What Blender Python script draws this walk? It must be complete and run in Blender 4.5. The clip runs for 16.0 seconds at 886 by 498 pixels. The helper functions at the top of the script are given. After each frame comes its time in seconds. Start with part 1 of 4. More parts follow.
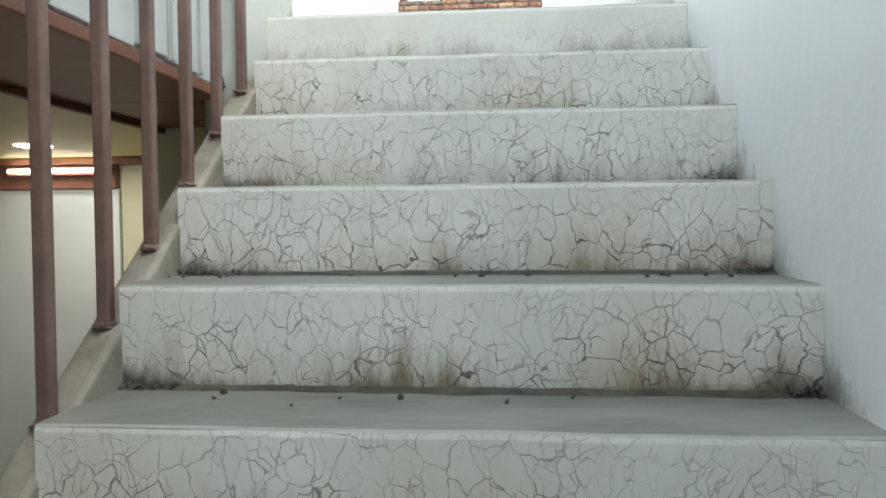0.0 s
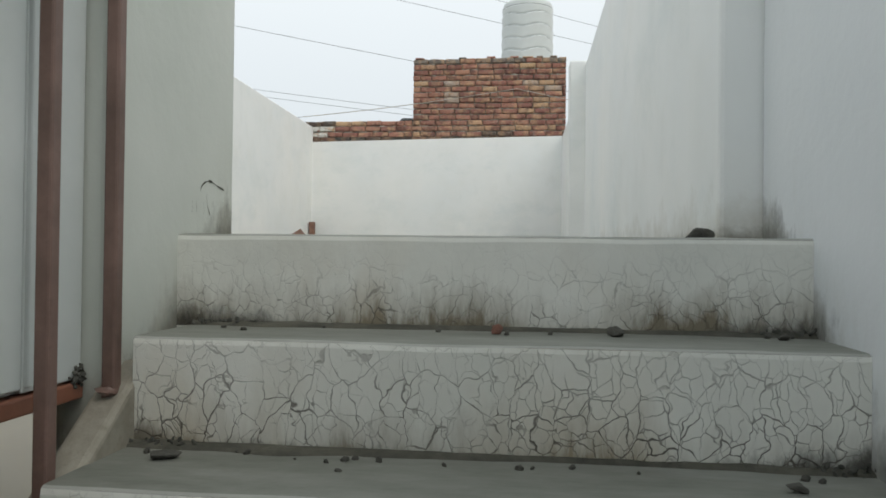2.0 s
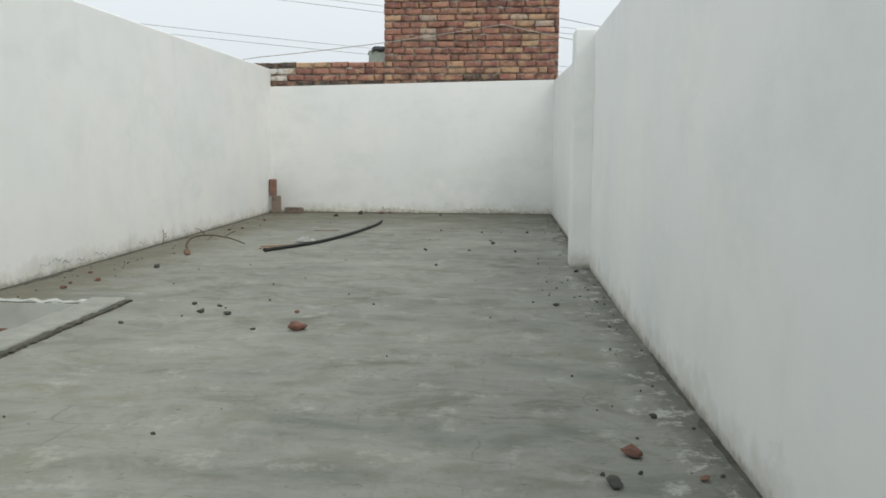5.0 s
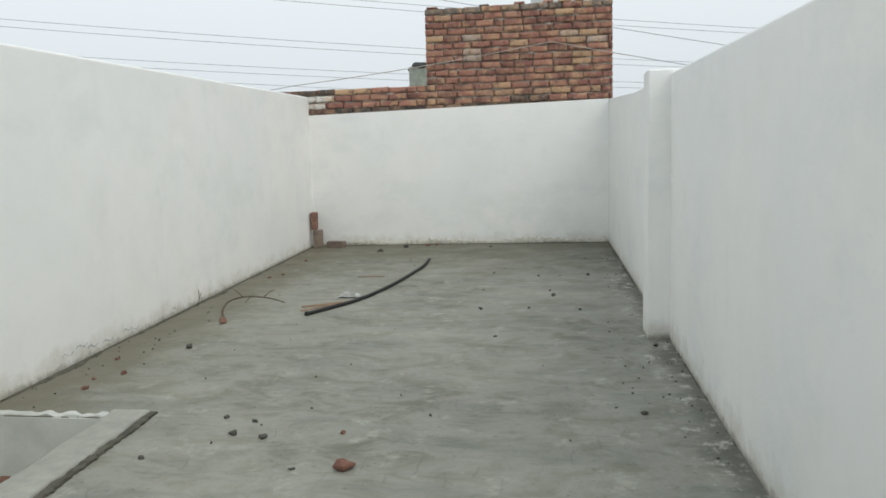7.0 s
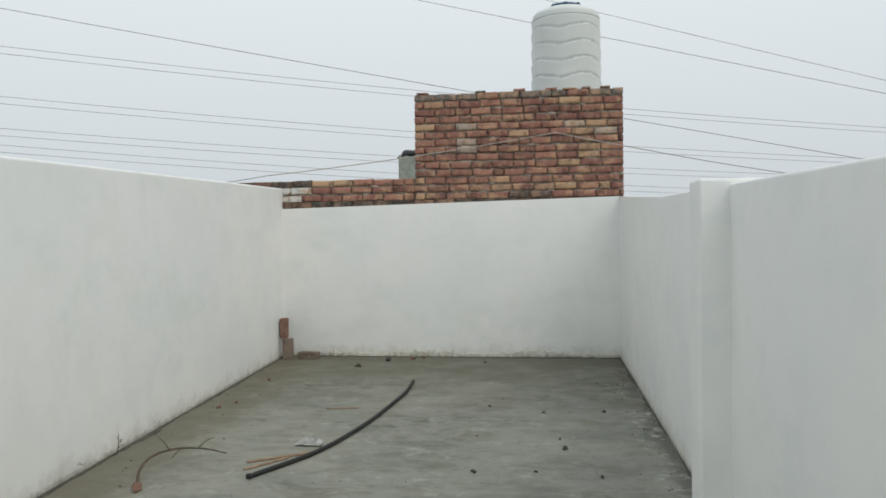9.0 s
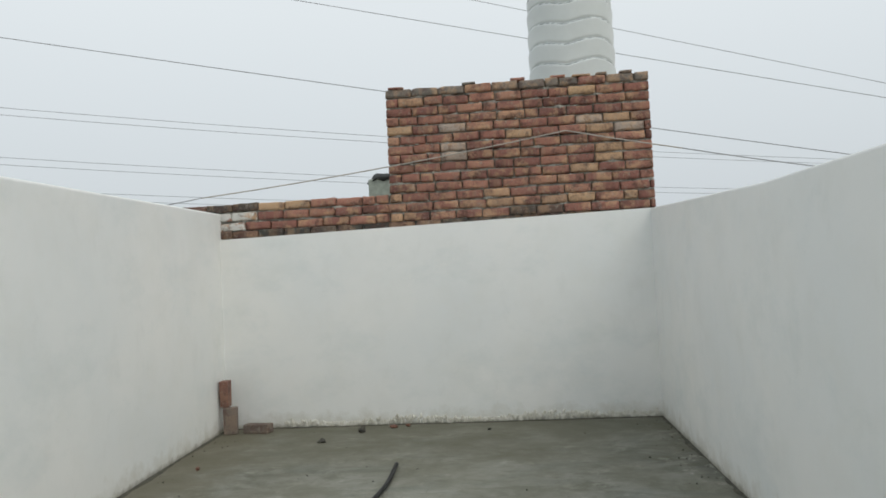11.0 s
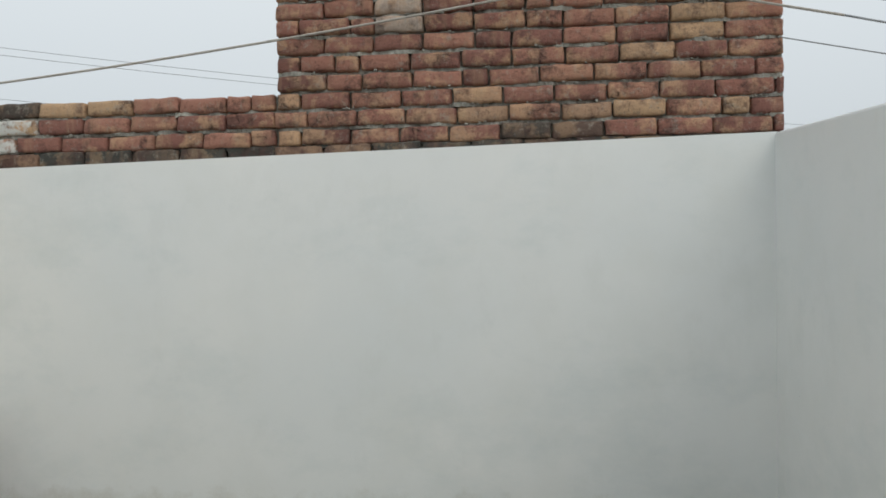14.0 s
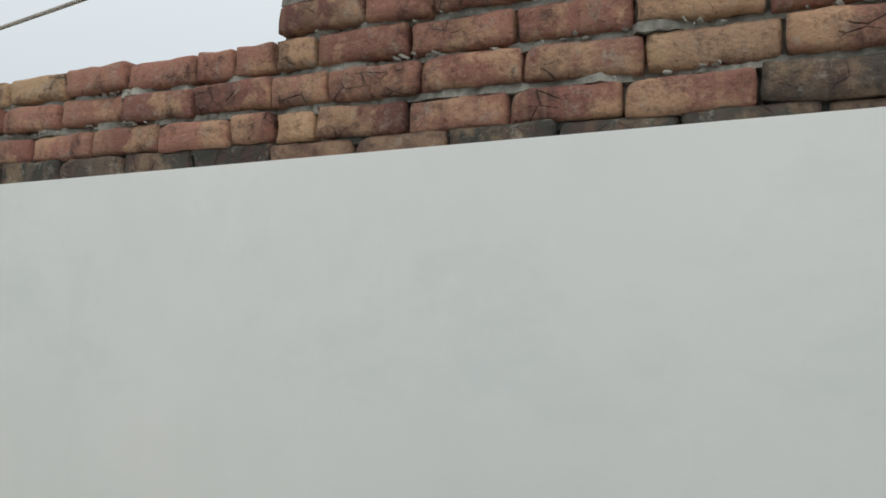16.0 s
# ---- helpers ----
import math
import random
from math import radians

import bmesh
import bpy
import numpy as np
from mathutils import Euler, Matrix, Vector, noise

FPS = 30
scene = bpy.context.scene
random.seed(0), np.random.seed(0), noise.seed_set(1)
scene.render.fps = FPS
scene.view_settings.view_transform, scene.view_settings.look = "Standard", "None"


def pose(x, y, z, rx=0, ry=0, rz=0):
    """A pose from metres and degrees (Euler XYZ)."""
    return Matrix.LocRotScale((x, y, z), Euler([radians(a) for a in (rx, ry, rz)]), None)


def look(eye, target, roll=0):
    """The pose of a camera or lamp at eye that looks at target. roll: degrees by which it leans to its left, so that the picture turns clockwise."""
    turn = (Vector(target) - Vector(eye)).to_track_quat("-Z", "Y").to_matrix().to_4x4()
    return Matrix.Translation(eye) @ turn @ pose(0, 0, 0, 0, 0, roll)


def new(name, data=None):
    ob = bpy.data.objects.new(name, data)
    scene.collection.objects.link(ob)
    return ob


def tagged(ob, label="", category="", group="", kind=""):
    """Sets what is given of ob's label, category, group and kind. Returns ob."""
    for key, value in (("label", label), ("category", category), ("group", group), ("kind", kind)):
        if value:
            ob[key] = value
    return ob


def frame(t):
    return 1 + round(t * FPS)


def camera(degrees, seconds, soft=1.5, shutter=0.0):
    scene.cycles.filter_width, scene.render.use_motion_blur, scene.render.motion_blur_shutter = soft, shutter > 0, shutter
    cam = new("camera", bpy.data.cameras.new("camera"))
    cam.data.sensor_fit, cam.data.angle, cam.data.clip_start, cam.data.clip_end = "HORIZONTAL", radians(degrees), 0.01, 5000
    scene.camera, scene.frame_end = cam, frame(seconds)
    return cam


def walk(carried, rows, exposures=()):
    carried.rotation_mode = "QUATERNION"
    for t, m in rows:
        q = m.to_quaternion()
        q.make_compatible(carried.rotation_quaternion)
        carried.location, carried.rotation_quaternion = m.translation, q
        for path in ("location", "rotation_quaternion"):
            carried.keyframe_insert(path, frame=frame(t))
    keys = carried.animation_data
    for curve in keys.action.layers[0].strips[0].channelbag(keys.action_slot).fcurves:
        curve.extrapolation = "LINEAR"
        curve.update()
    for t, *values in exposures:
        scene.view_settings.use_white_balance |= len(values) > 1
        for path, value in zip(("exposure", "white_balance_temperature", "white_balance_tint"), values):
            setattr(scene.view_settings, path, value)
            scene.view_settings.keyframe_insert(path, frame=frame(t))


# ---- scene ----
cam = camera(60.4, 16.0, soft=1.7)
PATH = [
    (0, (-0.418, -0.289, -0.619), (-0.603, 1.701, -0.686), -0.5),
    (0.5, (-0.342, -0.097, -0.468), (-0.514, 1.895, -0.456), -0.6),
    (1, (-0.386, 0.117, -0.302), (-0.657, 2.098, -0.252), -0.9),
    (1.5, (-0.447, 0.266, -0.15), (-0.636, 2.256, -0.092), 0.4),
    (2, (-0.438, 0.478, -0.04), (-0.668, 2.464, -0.021), 0.7),
    (2.5, (-0.521, 0.682, 0.138), (-0.72, 2.672, 0.107), -0.7),
    (3, (-0.523, 0.825, 0.259), (-0.611, 2.823, 0.255), 0.8),
    (3.5, (-0.519, 1.037, 0.389), (-0.696, 3.028, 0.348), 1.0),
    (6, (-0.583, 1.98, 0.951), (-0.76, 3.949, 0.646), -0.3),
    (6.5, (-0.614, 2.106, 1.033), (-0.962, 4.057, 0.768), -1.5),
    (7, (-0.701, 2.26, 1.173), (-0.986, 4.224, 0.924), -1.7),
    (7.5, (-0.718, 2.51, 1.259), (-0.976, 4.486, 1.088), -1.3),
    (8, (-0.695, 2.76, 1.382), (-1.026, 4.725, 1.205), 0.2),
    (8.5, (-0.788, 3.093, 1.402), (-1.101, 5.066, 1.316), 1.0),
    (9, (-0.817, 3.459, 1.401), (-1.081, 5.441, 1.361), -0.8),
    (11.5, (-1.201, 5.849, 1.249), (-1.394, 7.838, 1.337), -2.9),
    (12, (-1.087, 6.377, 1.268), (-1.458, 8.341, 1.341), -1.1),
    (12.5, (-1.085, 6.837, 1.351), (-1.184, 8.835, 1.336), -1.3),
    (13, (-1.126, 7.347, 1.36), (-1.29, 9.34, 1.359), -0.4),
    (13.5, (-1.081, 7.933, 1.342), (-1.304, 9.92, 1.323), -1.4),
    (14, (-1.097, 8.493, 1.34), (-1.313, 10.482, 1.311), -0.9),
    (14.5, (-1.064, 9.045, 1.39), (-1.353, 11.023, 1.348), -0.6),
    (14.9, (-1.11, 9.434, 1.447), (-1.311, 11.424, 1.415), -2.2),
    (15, (-1.102, 9.511, 1.453), (-1.325, 11.499, 1.45), -2.7),
    (15.5, (-1.092, 10.066, 1.521), (-1.647, 11.987, 1.522), -0.3),
    (16, (-1.134, 10.592, 1.473), (-1.992, 12.397, 1.557), 1.0),
]
walk(cam, [(t, look(eye, target, roll)) for t, eye, target, roll in PATH],
     [(0.0, 1.45, 6280, 8), (0.5, 1.02, 6350, 8), (1.0, 0.78, 6450, 8), (1.5, 0.38, 6480, 8.5), (2.0, 0.25, 6480, 8.5), (3.0, 0.10, 6480, 8.5), (6.0, 0.36, 6470, 9), (9.0, 0.08, 6480, 8.5), (16.0, 0.0, 6430, 8.5)])

# ---- world and sun: a hazy overcast afternoon ----
world = bpy.data.worlds.new("overcast_sky")
scene.world = world
world.use_nodes = True
wn, wl = world.node_tree.nodes, world.node_tree.links
wn.clear()
sky = wn.new("ShaderNodeTexSky")
sky.sky_type, sky.sun_disc = "NISHITA", False
sky.sun_elevation, sky.sun_rotation = radians(48), radians(115)
sky.air_density, sky.dust_density = 1.6, 5.0
sky_bg = wn.new("ShaderNodeBackground")
sky_bg.inputs["Strength"].default_value = 0.07
wl.new(sky.outputs["Color"], sky_bg.inputs["Color"])
wcoord = wn.new("ShaderNodeTexCoord")
wsep = wn.new("ShaderNodeSeparateXYZ")
wl.new(wcoord.outputs["Generated"], wsep.inputs[0])
wramp = wn.new("ShaderNodeValToRGB")
wl.new(wsep.outputs["Z"], wramp.inputs[0])
wramp.color_ramp.elements[0].position, wramp.color_ramp.elements[0].color = 0.0, (0.64, 0.69, 0.74, 1)
wramp.color_ramp.elements[1].position, wramp.color_ramp.elements[1].color = 0.34, (0.87, 0.915, 0.945, 1)
haze = wn.new("ShaderNodeBackground")
haze.inputs["Strength"].default_value = 0.95
wl.new(wramp.outputs["Color"], haze.inputs["Color"])
wmix = wn.new("ShaderNodeMixShader")
wmix.inputs[0].default_value = 0.88
wl.new(sky_bg.outputs[0], wmix.inputs[1])
wl.new(haze.outputs[0], wmix.inputs[2])
wout = wn.new("ShaderNodeOutputWorld")
wl.new(wmix.outputs[0], wout.inputs["Surface"])

sun_data = bpy.data.lights.new("sun", "SUN")
sun_data.energy, sun_data.angle, sun_data.color = 0.75, radians(38), (1.0, 0.95, 0.87)
sun = new("sun", sun_data)
# from the right and behind the walker, so that the left and the end wall are a little warmer
sun.matrix_world = look((5.2, -1.6, 8.6), (0, 3, 0))


# ---- materials ----
class Mat:
    """A node material, with short ways to make its nodes."""

    def __init__(self, name, rough=0.8, metal=0.0):
        self.m = bpy.data.materials.new(name)
        self.m.use_nodes = True
        self.n, self.l = self.m.node_tree.nodes, self.m.node_tree.links
        self.b = self.n["Principled BSDF"]
        self.b.inputs["Roughness"].default_value = rough
        self.b.inputs["Metallic"].default_value = metal
        self.pos = self.n.new("ShaderNodeNewGeometry").outputs["Position"]

    def link(self, a, b):
        self.l.new(a, b)
        return a

    def scaled(self, sx, sy, sz, vec=None):
        v = self.n.new("ShaderNodeVectorMath")
        v.operation = "MULTIPLY"
        v.inputs[1].default_value = (sx, sy, sz)
        self.l.new(vec or self.pos, v.inputs[0])
        return v.outputs[0]

    def local(self):
        return self.n.new("ShaderNodeTexCoord").outputs["Object"]

    def noise(self, scale, detail=5, rough=0.6, vec=None, distortion=0.0):
        t = self.n.new("ShaderNodeTexNoise")
        t.inputs["Scale"].default_value, t.inputs["Detail"].default_value = scale, detail
        t.inputs["Roughness"].default_value, t.inputs["Distortion"].default_value = rough, distortion
        self.l.new(vec or self.pos, t.inputs["Vector"])
        return t.outputs["Fac"]

    def ramp(self, fac, *stops):
        r = self.n.new("ShaderNodeValToRGB")
        e = r.color_ramp.elements
        while len(e) < len(stops):
            e.new(0.5)
        for el, (p, c) in zip(e, stops):
            el.position = p
            el.color = (c, c, c, 1) if isinstance(c, (int, float)) else (*c, 1)
        self.l.new(fac, r.inputs[0])
        return r.outputs["Color"]

    def mix(self, fac, a, b, mode="MIX"):
        x = self.n.new("ShaderNodeMix")
        x.data_type, x.blend_type = "RGBA", mode
        for k, v in ((0, fac), (6, a), (7, b)):
            if isinstance(v, (int, float)):
                x.inputs[k].default_value = v
            elif isinstance(v, tuple):
                x.inputs[k].default_value = (*v, 1)
            else:
                self.l.new(v, x.inputs[k])
        return x.outputs[2]

    def math(self, op, a, b=0.0, clamp=False):
        x = self.n.new("ShaderNodeMath")
        x.operation, x.use_clamp = op, clamp
        for k, v in enumerate((a, b)):
            if isinstance(v, (int, float)):
                x.inputs[k].default_value = v
            else:
                self.l.new(v, x.inputs[k])
        return x.outputs[0]

    def axis(self, which, vec=None):
        s = self.n.new("ShaderNodeSeparateXYZ")
        self.l.new(vec or self.pos, s.inputs[0])
        return s.outputs[which]

    def random(self):
        return self.n.new("ShaderNodeObjectInfo").outputs["Random"]

    def color(self, c):
        if isinstance(c, tuple):
            self.b.inputs["Base Color"].default_value = (*c, 1)
        else:
            self.l.new(c, self.b.inputs["Base Color"])
        return self

    def rough(self, r):
        self.l.new(r, self.b.inputs["Roughness"])
        return self

    def bump(self, height, strength=0.3, distance=0.01):
        b = self.n.new("ShaderNodeBump")
        b.inputs["Strength"].default_value, b.inputs["Distance"].default_value = strength, distance
        self.l.new(height, b.inputs["Height"])
        self.l.new(b.outputs["Normal"], self.b.inputs["Normal"])
        return self

    def glow(self, color, strength):
        self.b.inputs["Emission Color"].default_value = (*color, 1)
        self.b.inputs["Emission Strength"].default_value = strength
        return self


def make_white_paint():
    k = Mat("white_wall_paint", 0.62)
    big = k.noise(0.9, 4, 0.55)
    c = k.ramp(big, (0.3, (0.80, 0.82, 0.81)), (0.7, (0.87, 0.865, 0.835)))
    c = k.mix(k.ramp(k.noise(2.6, 4, 0.6), (0.46, 0.0), (0.7, 0.28)), c, (0.74, 0.745, 0.70))
    smudge = k.noise(1.3, 6, 0.7, k.scaled(0.8, 0.8, 1.3))
    c = k.mix(k.ramp(smudge, (0.52, 0.0), (0.72, 0.34)), c, (0.60, 0.665, 0.655))
    streak = k.noise(1.0, 6, 0.7, k.scaled(3, 3, 1.6))
    c = k.mix(k.ramp(streak, (0.56, 0.0), (0.8, 0.22)), c, (0.60, 0.61, 0.57))
    # scuffs and rising damp with a ragged upper edge
    damp = k.math("SUBTRACT", k.noise(6.0, 6, 0.7), k.math("MULTIPLY", k.math("ABSOLUTE", k.axis(2)), 2.3))
    c = k.mix(k.ramp(damp, (0.18, 0.0), (0.55, 0.6)), c, (0.50, 0.475, 0.39))
    splash = k.math("SUBTRACT", k.noise(15, 6, 0.75), k.math("MULTIPLY", k.math("ABSOLUTE", k.axis(2)), 9.0))
    c = k.mix(k.ramp(splash, (0.12, 0.0), (0.50, 0.8)), c, (0.22, 0.205, 0.155))
    speck = k.noise(38, 3, 0.6)
    c = k.mix(k.ramp(speck, (0.74, 0.0), (0.78, 0.35)), c, (0.42, 0.42, 0.40))
    k.color(c)
    return k.bump(k.mix(0.35, k.noise(4, 4), k.noise(70, 3)), 0.07, 0.01).m


def make_stair_wall_paint(name, low, high):
    k = Mat(name, 0.55)
    c = k.ramp(k.noise(1.1, 4), (0.3, low), (0.72, high))
    # the line through the inner angles of the steps
    tread = k.math("SUBTRACT", k.math("MULTIPLY", k.math("SUBTRACT", k.axis(1), 1.93), 0.75), 0.17)
    above = k.math("SUBTRACT", k.axis(2), k.math("MINIMUM", tread, 0.0))
    dirt = k.math("SUBTRACT", k.noise(7, 6, 0.72), k.math("MULTIPLY", k.math("ABSOLUTE", above), 4.5))
    c = k.mix(k.ramp(dirt, (0.10, 0.0), (0.5, 0.75)), c, (0.33, 0.315, 0.255))
    # black mould that creeps up from each tread in ragged tongues
    mould = k.math("SUBTRACT", k.noise(1.0, 7, 0.75, k.scaled(16, 24, 12)), k.math("MULTIPLY", k.math("ABSOLUTE", above), 3.4))
    mould = k.math("MULTIPLY", k.ramp(mould, (0.14, 0.0), (0.44, 0.75)), k.ramp(k.noise(4.5, 4, 0.6), (0.40, 0.25), (0.58, 1.0)))
    c = k.mix(mould, c, (0.085, 0.085, 0.075))
    drip = k.noise(1.0, 5, 0.7, k.scaled(9, 9, 2.2))
    low = k.ramp(above, (0.05, 1.0), (0.26, 0.0))
    c = k.mix(k.math("MULTIPLY", k.ramp(drip, (0.50, 0.0), (0.70, 0.32)), low), c, (0.46, 0.435, 0.35))
    c = k.mix(k.ramp(k.noise(2.2, 6, 0.75, k.scaled(1, 1, 0.5)), (0.58, 0.0), (0.75, 0.2)), c, (0.55, 0.57, 0.55))
    k.color(c)
    return k.bump(k.noise(30, 4), 0.12, 0.01).m


def make_cracked_paint():
    k = Mat("cracked_step_paint", 0.6)
    warp = k.n.new("ShaderNodeTexNoise")
    warp.inputs["Scale"].default_value, warp.inputs["Detail"].default_value = 9, 3
    k.l.new(k.pos, warp.inputs["Vector"])
    off = k.n.new("ShaderNodeVectorMath")
    off.operation = "MULTIPLY_ADD"
    k.l.new(warp.outputs["Color"], off.inputs[0])
    off.inputs[1].default_value = (0.07, 0.07, 0.07)
    k.l.new(k.pos, off.inputs[2])
    frac = k.math("FRACT", k.math("DIVIDE", k.math("ADD", k.axis(2), 18.004), 0.18))
    lower = k.ramp(frac, (0.0, 1.0), (0.45, 0.8), (0.95, 0.35))
    riser = k.ramp(k.axis(2, k.n.new("ShaderNodeNewGeometry").outputs["Normal"]), (0.4, 1.0), (0.8, 0.0))
    fine = k.n.new("ShaderNodeTexNoise")
    fine.inputs["Scale"].default_value, fine.inputs["Detail"].default_value = 42, 2
    k.l.new(k.pos, fine.inputs["Vector"])
    jag = k.n.new("ShaderNodeVectorMath")
    jag.operation = "MULTIPLY_ADD"
    k.l.new(fine.outputs["Color"], jag.inputs[0])
    jag.inputs[1].default_value = (0.018, 0.018, 0.014)
    k.l.new(off.outputs[0], jag.inputs[2])
    thick = k.ramp(k.noise(17, 3, 0.6), (0.34, 0.35), (0.66, 1.15))
    lines = []
    for scale, tall, width, breaks in ((24, 0.66, 0.027, 5.0), (43, 0.6, 0.03, 11.0)):
        vor = k.n.new("ShaderNodeTexVoronoi")
        vor.feature = "DISTANCE_TO_EDGE"
        vor.inputs["Scale"].default_value = scale
        k.l.new(k.scaled(1.0, 0.4, tall, jag.outputs[0]), vor.inputs["Vector"])
        line = k.ramp(k.math("DIVIDE", vor.outputs["Distance"], thick), (0.0, 1.0), (width * 0.45, 0.8), (width, 0.0))
        gaps = k.math("MULTIPLY", k.ramp(k.noise(breaks, 3), (0.37, 0.0), (0.52, 1.0)), lower)
        lines.append(k.math("MULTIPLY", line, gaps))
    whole = k.ramp(k.math("ADD", k.axis(2), 0.5), (0.0, 1.0), (0.31, 1.0), (0.345, 0.9), (0.47, 0.12))
    crack = k.math("MULTIPLY", k.math("MAXIMUM", lines[0], k.math("MULTIPLY", lines[1], 0.75)), k.math("MULTIPLY", riser, whole))
    c = k.ramp(k.noise(2.0, 5, 0.65), (0.3, (0.61, 0.618, 0.562)), (0.7, (0.76, 0.762, 0.705)))
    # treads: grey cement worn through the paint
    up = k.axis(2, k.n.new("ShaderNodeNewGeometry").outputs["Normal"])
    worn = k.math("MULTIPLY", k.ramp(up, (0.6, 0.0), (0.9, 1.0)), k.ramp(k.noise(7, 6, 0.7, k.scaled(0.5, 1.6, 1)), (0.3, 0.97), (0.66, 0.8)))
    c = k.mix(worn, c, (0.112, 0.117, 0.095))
    # grime splashed up from each tread, ragged on top
    splash = k.math("SUBTRACT", k.noise(11, 6, 0.72, k.scaled(1.8, 1, 0.4)), k.math("MULTIPLY", frac, 0.85))
    splash = k.math("MULTIPLY", splash, k.math("MULTIPLY", riser, k.ramp(k.noise(3.4, 4, 0.6, k.scaled(1, 1, 0.2)), (0.38, 0.45), (0.6, 1.1))))
    c = k.mix(k.ramp(splash, (0.06, 0.0), (0.30, 0.35), (0.48, 0.95)), c, (0.17, 0.14, 0.09))
    # black mould gathered at both ends of the steps
    ends = k.ramp(k.math("ABSOLUTE", k.math("ADD", k.axis(0), 0.51)), (0.30, 0.0), (0.56, 0.32))
    soot = k.math("SUBTRACT", k.math("ADD", k.noise(1.0, 7, 0.75, k.scaled(20, 20, 9)), ends), k.math("MULTIPLY", frac, 1.5))
    c = k.mix(k.math("MULTIPLY", k.ramp(soot, (0.42, 0.0), (0.70, 0.92)), riser), c, (0.06, 0.058, 0.048))
    yellow = k.math("MULTIPLY", k.ramp(k.noise(3.1, 5, 0.6, k.scaled(1, 1, 0.5)), (0.48, 0.0), (0.68, 0.5)), lower)
    c = k.mix(k.math("MULTIPLY", yellow, riser), c, (0.46, 0.385, 0.26))
    c = k.mix(crack, c, (0.06, 0.05, 0.036))
    k.color(c)
    return k.bump(k.math("SUBTRACT", k.math("MULTIPLY", k.noise(40, 4), 0.4), crack), 0.5, 0.006).m


def make_cement_floor():
    k = Mat("cement_floor", 0.78)
    c = k.ramp(k.noise(0.8, 6, 0.62), (0.32, (0.118, 0.120, 0.092)), (0.66, (0.250, 0.249, 0.200)))
    trowel = k.noise(1.0, 8, 0.74, k.scaled(2.6, 4.2, 1), 0.6)
    c = k.mix(k.ramp(trowel, (0.40, 0.0), (0.53, 0.5), (0.66, 0.0)), c, (0.33, 0.335, 0.30))
    c = k.mix(k.ramp(k.noise(1.0, 6, 0.7, k.scaled(1.3, 3.6, 1), 0.4), (0.50, 0.0), (0.70, 0.65)), c, (0.125, 0.14, 0.124))
    br = k.n.new("ShaderNodeTexBrick")
    br.offset, br.inputs["Scale"].default_value = 0.5, 1.0
    br.inputs["Brick Width"].default_value, br.inputs["Row Height"].default_value = 0.23, 0.15
    br.inputs["Mortar Size"].default_value, br.inputs["Mortar Smooth"].default_value = 0.006, 0.6
    wob = k.n.new("ShaderNodeTexNoise")
    wob.inputs["Scale"].default_value = 5
    k.l.new(k.pos, wob.inputs["Vector"])
    mv = k.n.new("ShaderNodeVectorMath")
    mv.operation = "MULTIPLY_ADD"
    k.l.new(wob.outputs["Color"], mv.inputs[0])
    mv.inputs[1].default_value = (0.13, 0.13, 0.0)
    k.l.new(k.pos, mv.inputs[2])
    k.l.new(mv.outputs[0], br.inputs["Vector"])
    joint = k.math("MULTIPLY", br.outputs["Fac"], k.ramp(k.noise(2.3, 5), (0.47, 0.0), (0.66, 0.42)))
    c = k.mix(joint, c, (0.12, 0.125, 0.108))
    c = k.mix(k.ramp(k.noise(5, 7, 0.75), (0.56, 0.0), (0.68, 0.62)), c, (0.40, 0.405, 0.345))
    # darker towards the right-hand parapet, broken up by pale cement crumbs
    right_edge = k.math("ADD", k.math("MULTIPLY", k.axis(0), 2.4), k.noise(2.4, 7, 0.75))
    c = k.mix(k.ramp(right_edge, (0.14, 0.0), (0.42, 0.75)), c, (0.085, 0.088, 0.07))
    crumbs = k.math("MULTIPLY", k.ramp(k.noise(8, 7, 0.8), (0.53, 0.0), (0.61, 0.85)), k.ramp(right_edge, (-0.0, 0.0), (0.10, 1.0)))
    c = k.mix(crumbs, c, (0.42, 0.42, 0.37))
    # olive silt settled at the far end and along the left-hand parapet
    silt = k.math("ADD", k.math("MULTIPLY", k.math("SUBTRACT", k.axis(1), 9.2), 0.22), k.math("MULTIPLY", k.math("SUBTRACT", k.noise(1.6, 6, 0.7), 0.5), 1.6))
    c = k.mix(k.ramp(silt, (0.0, 0.0), (0.55, 0.85)), c, (0.105, 0.102, 0.068))
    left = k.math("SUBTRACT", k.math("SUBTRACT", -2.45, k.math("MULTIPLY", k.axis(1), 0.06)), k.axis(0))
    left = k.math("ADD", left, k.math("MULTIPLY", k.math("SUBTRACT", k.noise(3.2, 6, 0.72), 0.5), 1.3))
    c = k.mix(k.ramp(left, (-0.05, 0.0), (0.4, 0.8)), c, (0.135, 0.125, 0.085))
    # dark pits and hairlines
    pit = k.noise(1.0, 4, 0.7, k.scaled(24, 32, 1))
    c = k.mix(k.ramp(pit, (0.62, 0.0), (0.70, 0.7)), c, (0.075, 0.08, 0.07))
    c = k.mix(k.ramp(k.noise(60, 3), (0.64, 0.0), (0.72, 0.55)), c, (0.13, 0.13, 0.115))
    k.color(c)
    k.rough(k.ramp(k.noise(3, 4), (0.3, 0.62), (0.7, 0.9)))
    h = k.math("SUBTRACT", k.math("ADD", k.math("MULTIPLY", trowel, 0.7), k.math("MULTIPLY", k.noise(55, 5), 0.35)), k.math("MULTIPLY", joint, 0.5))
    return k.bump(h, 0.45, 0.012).m


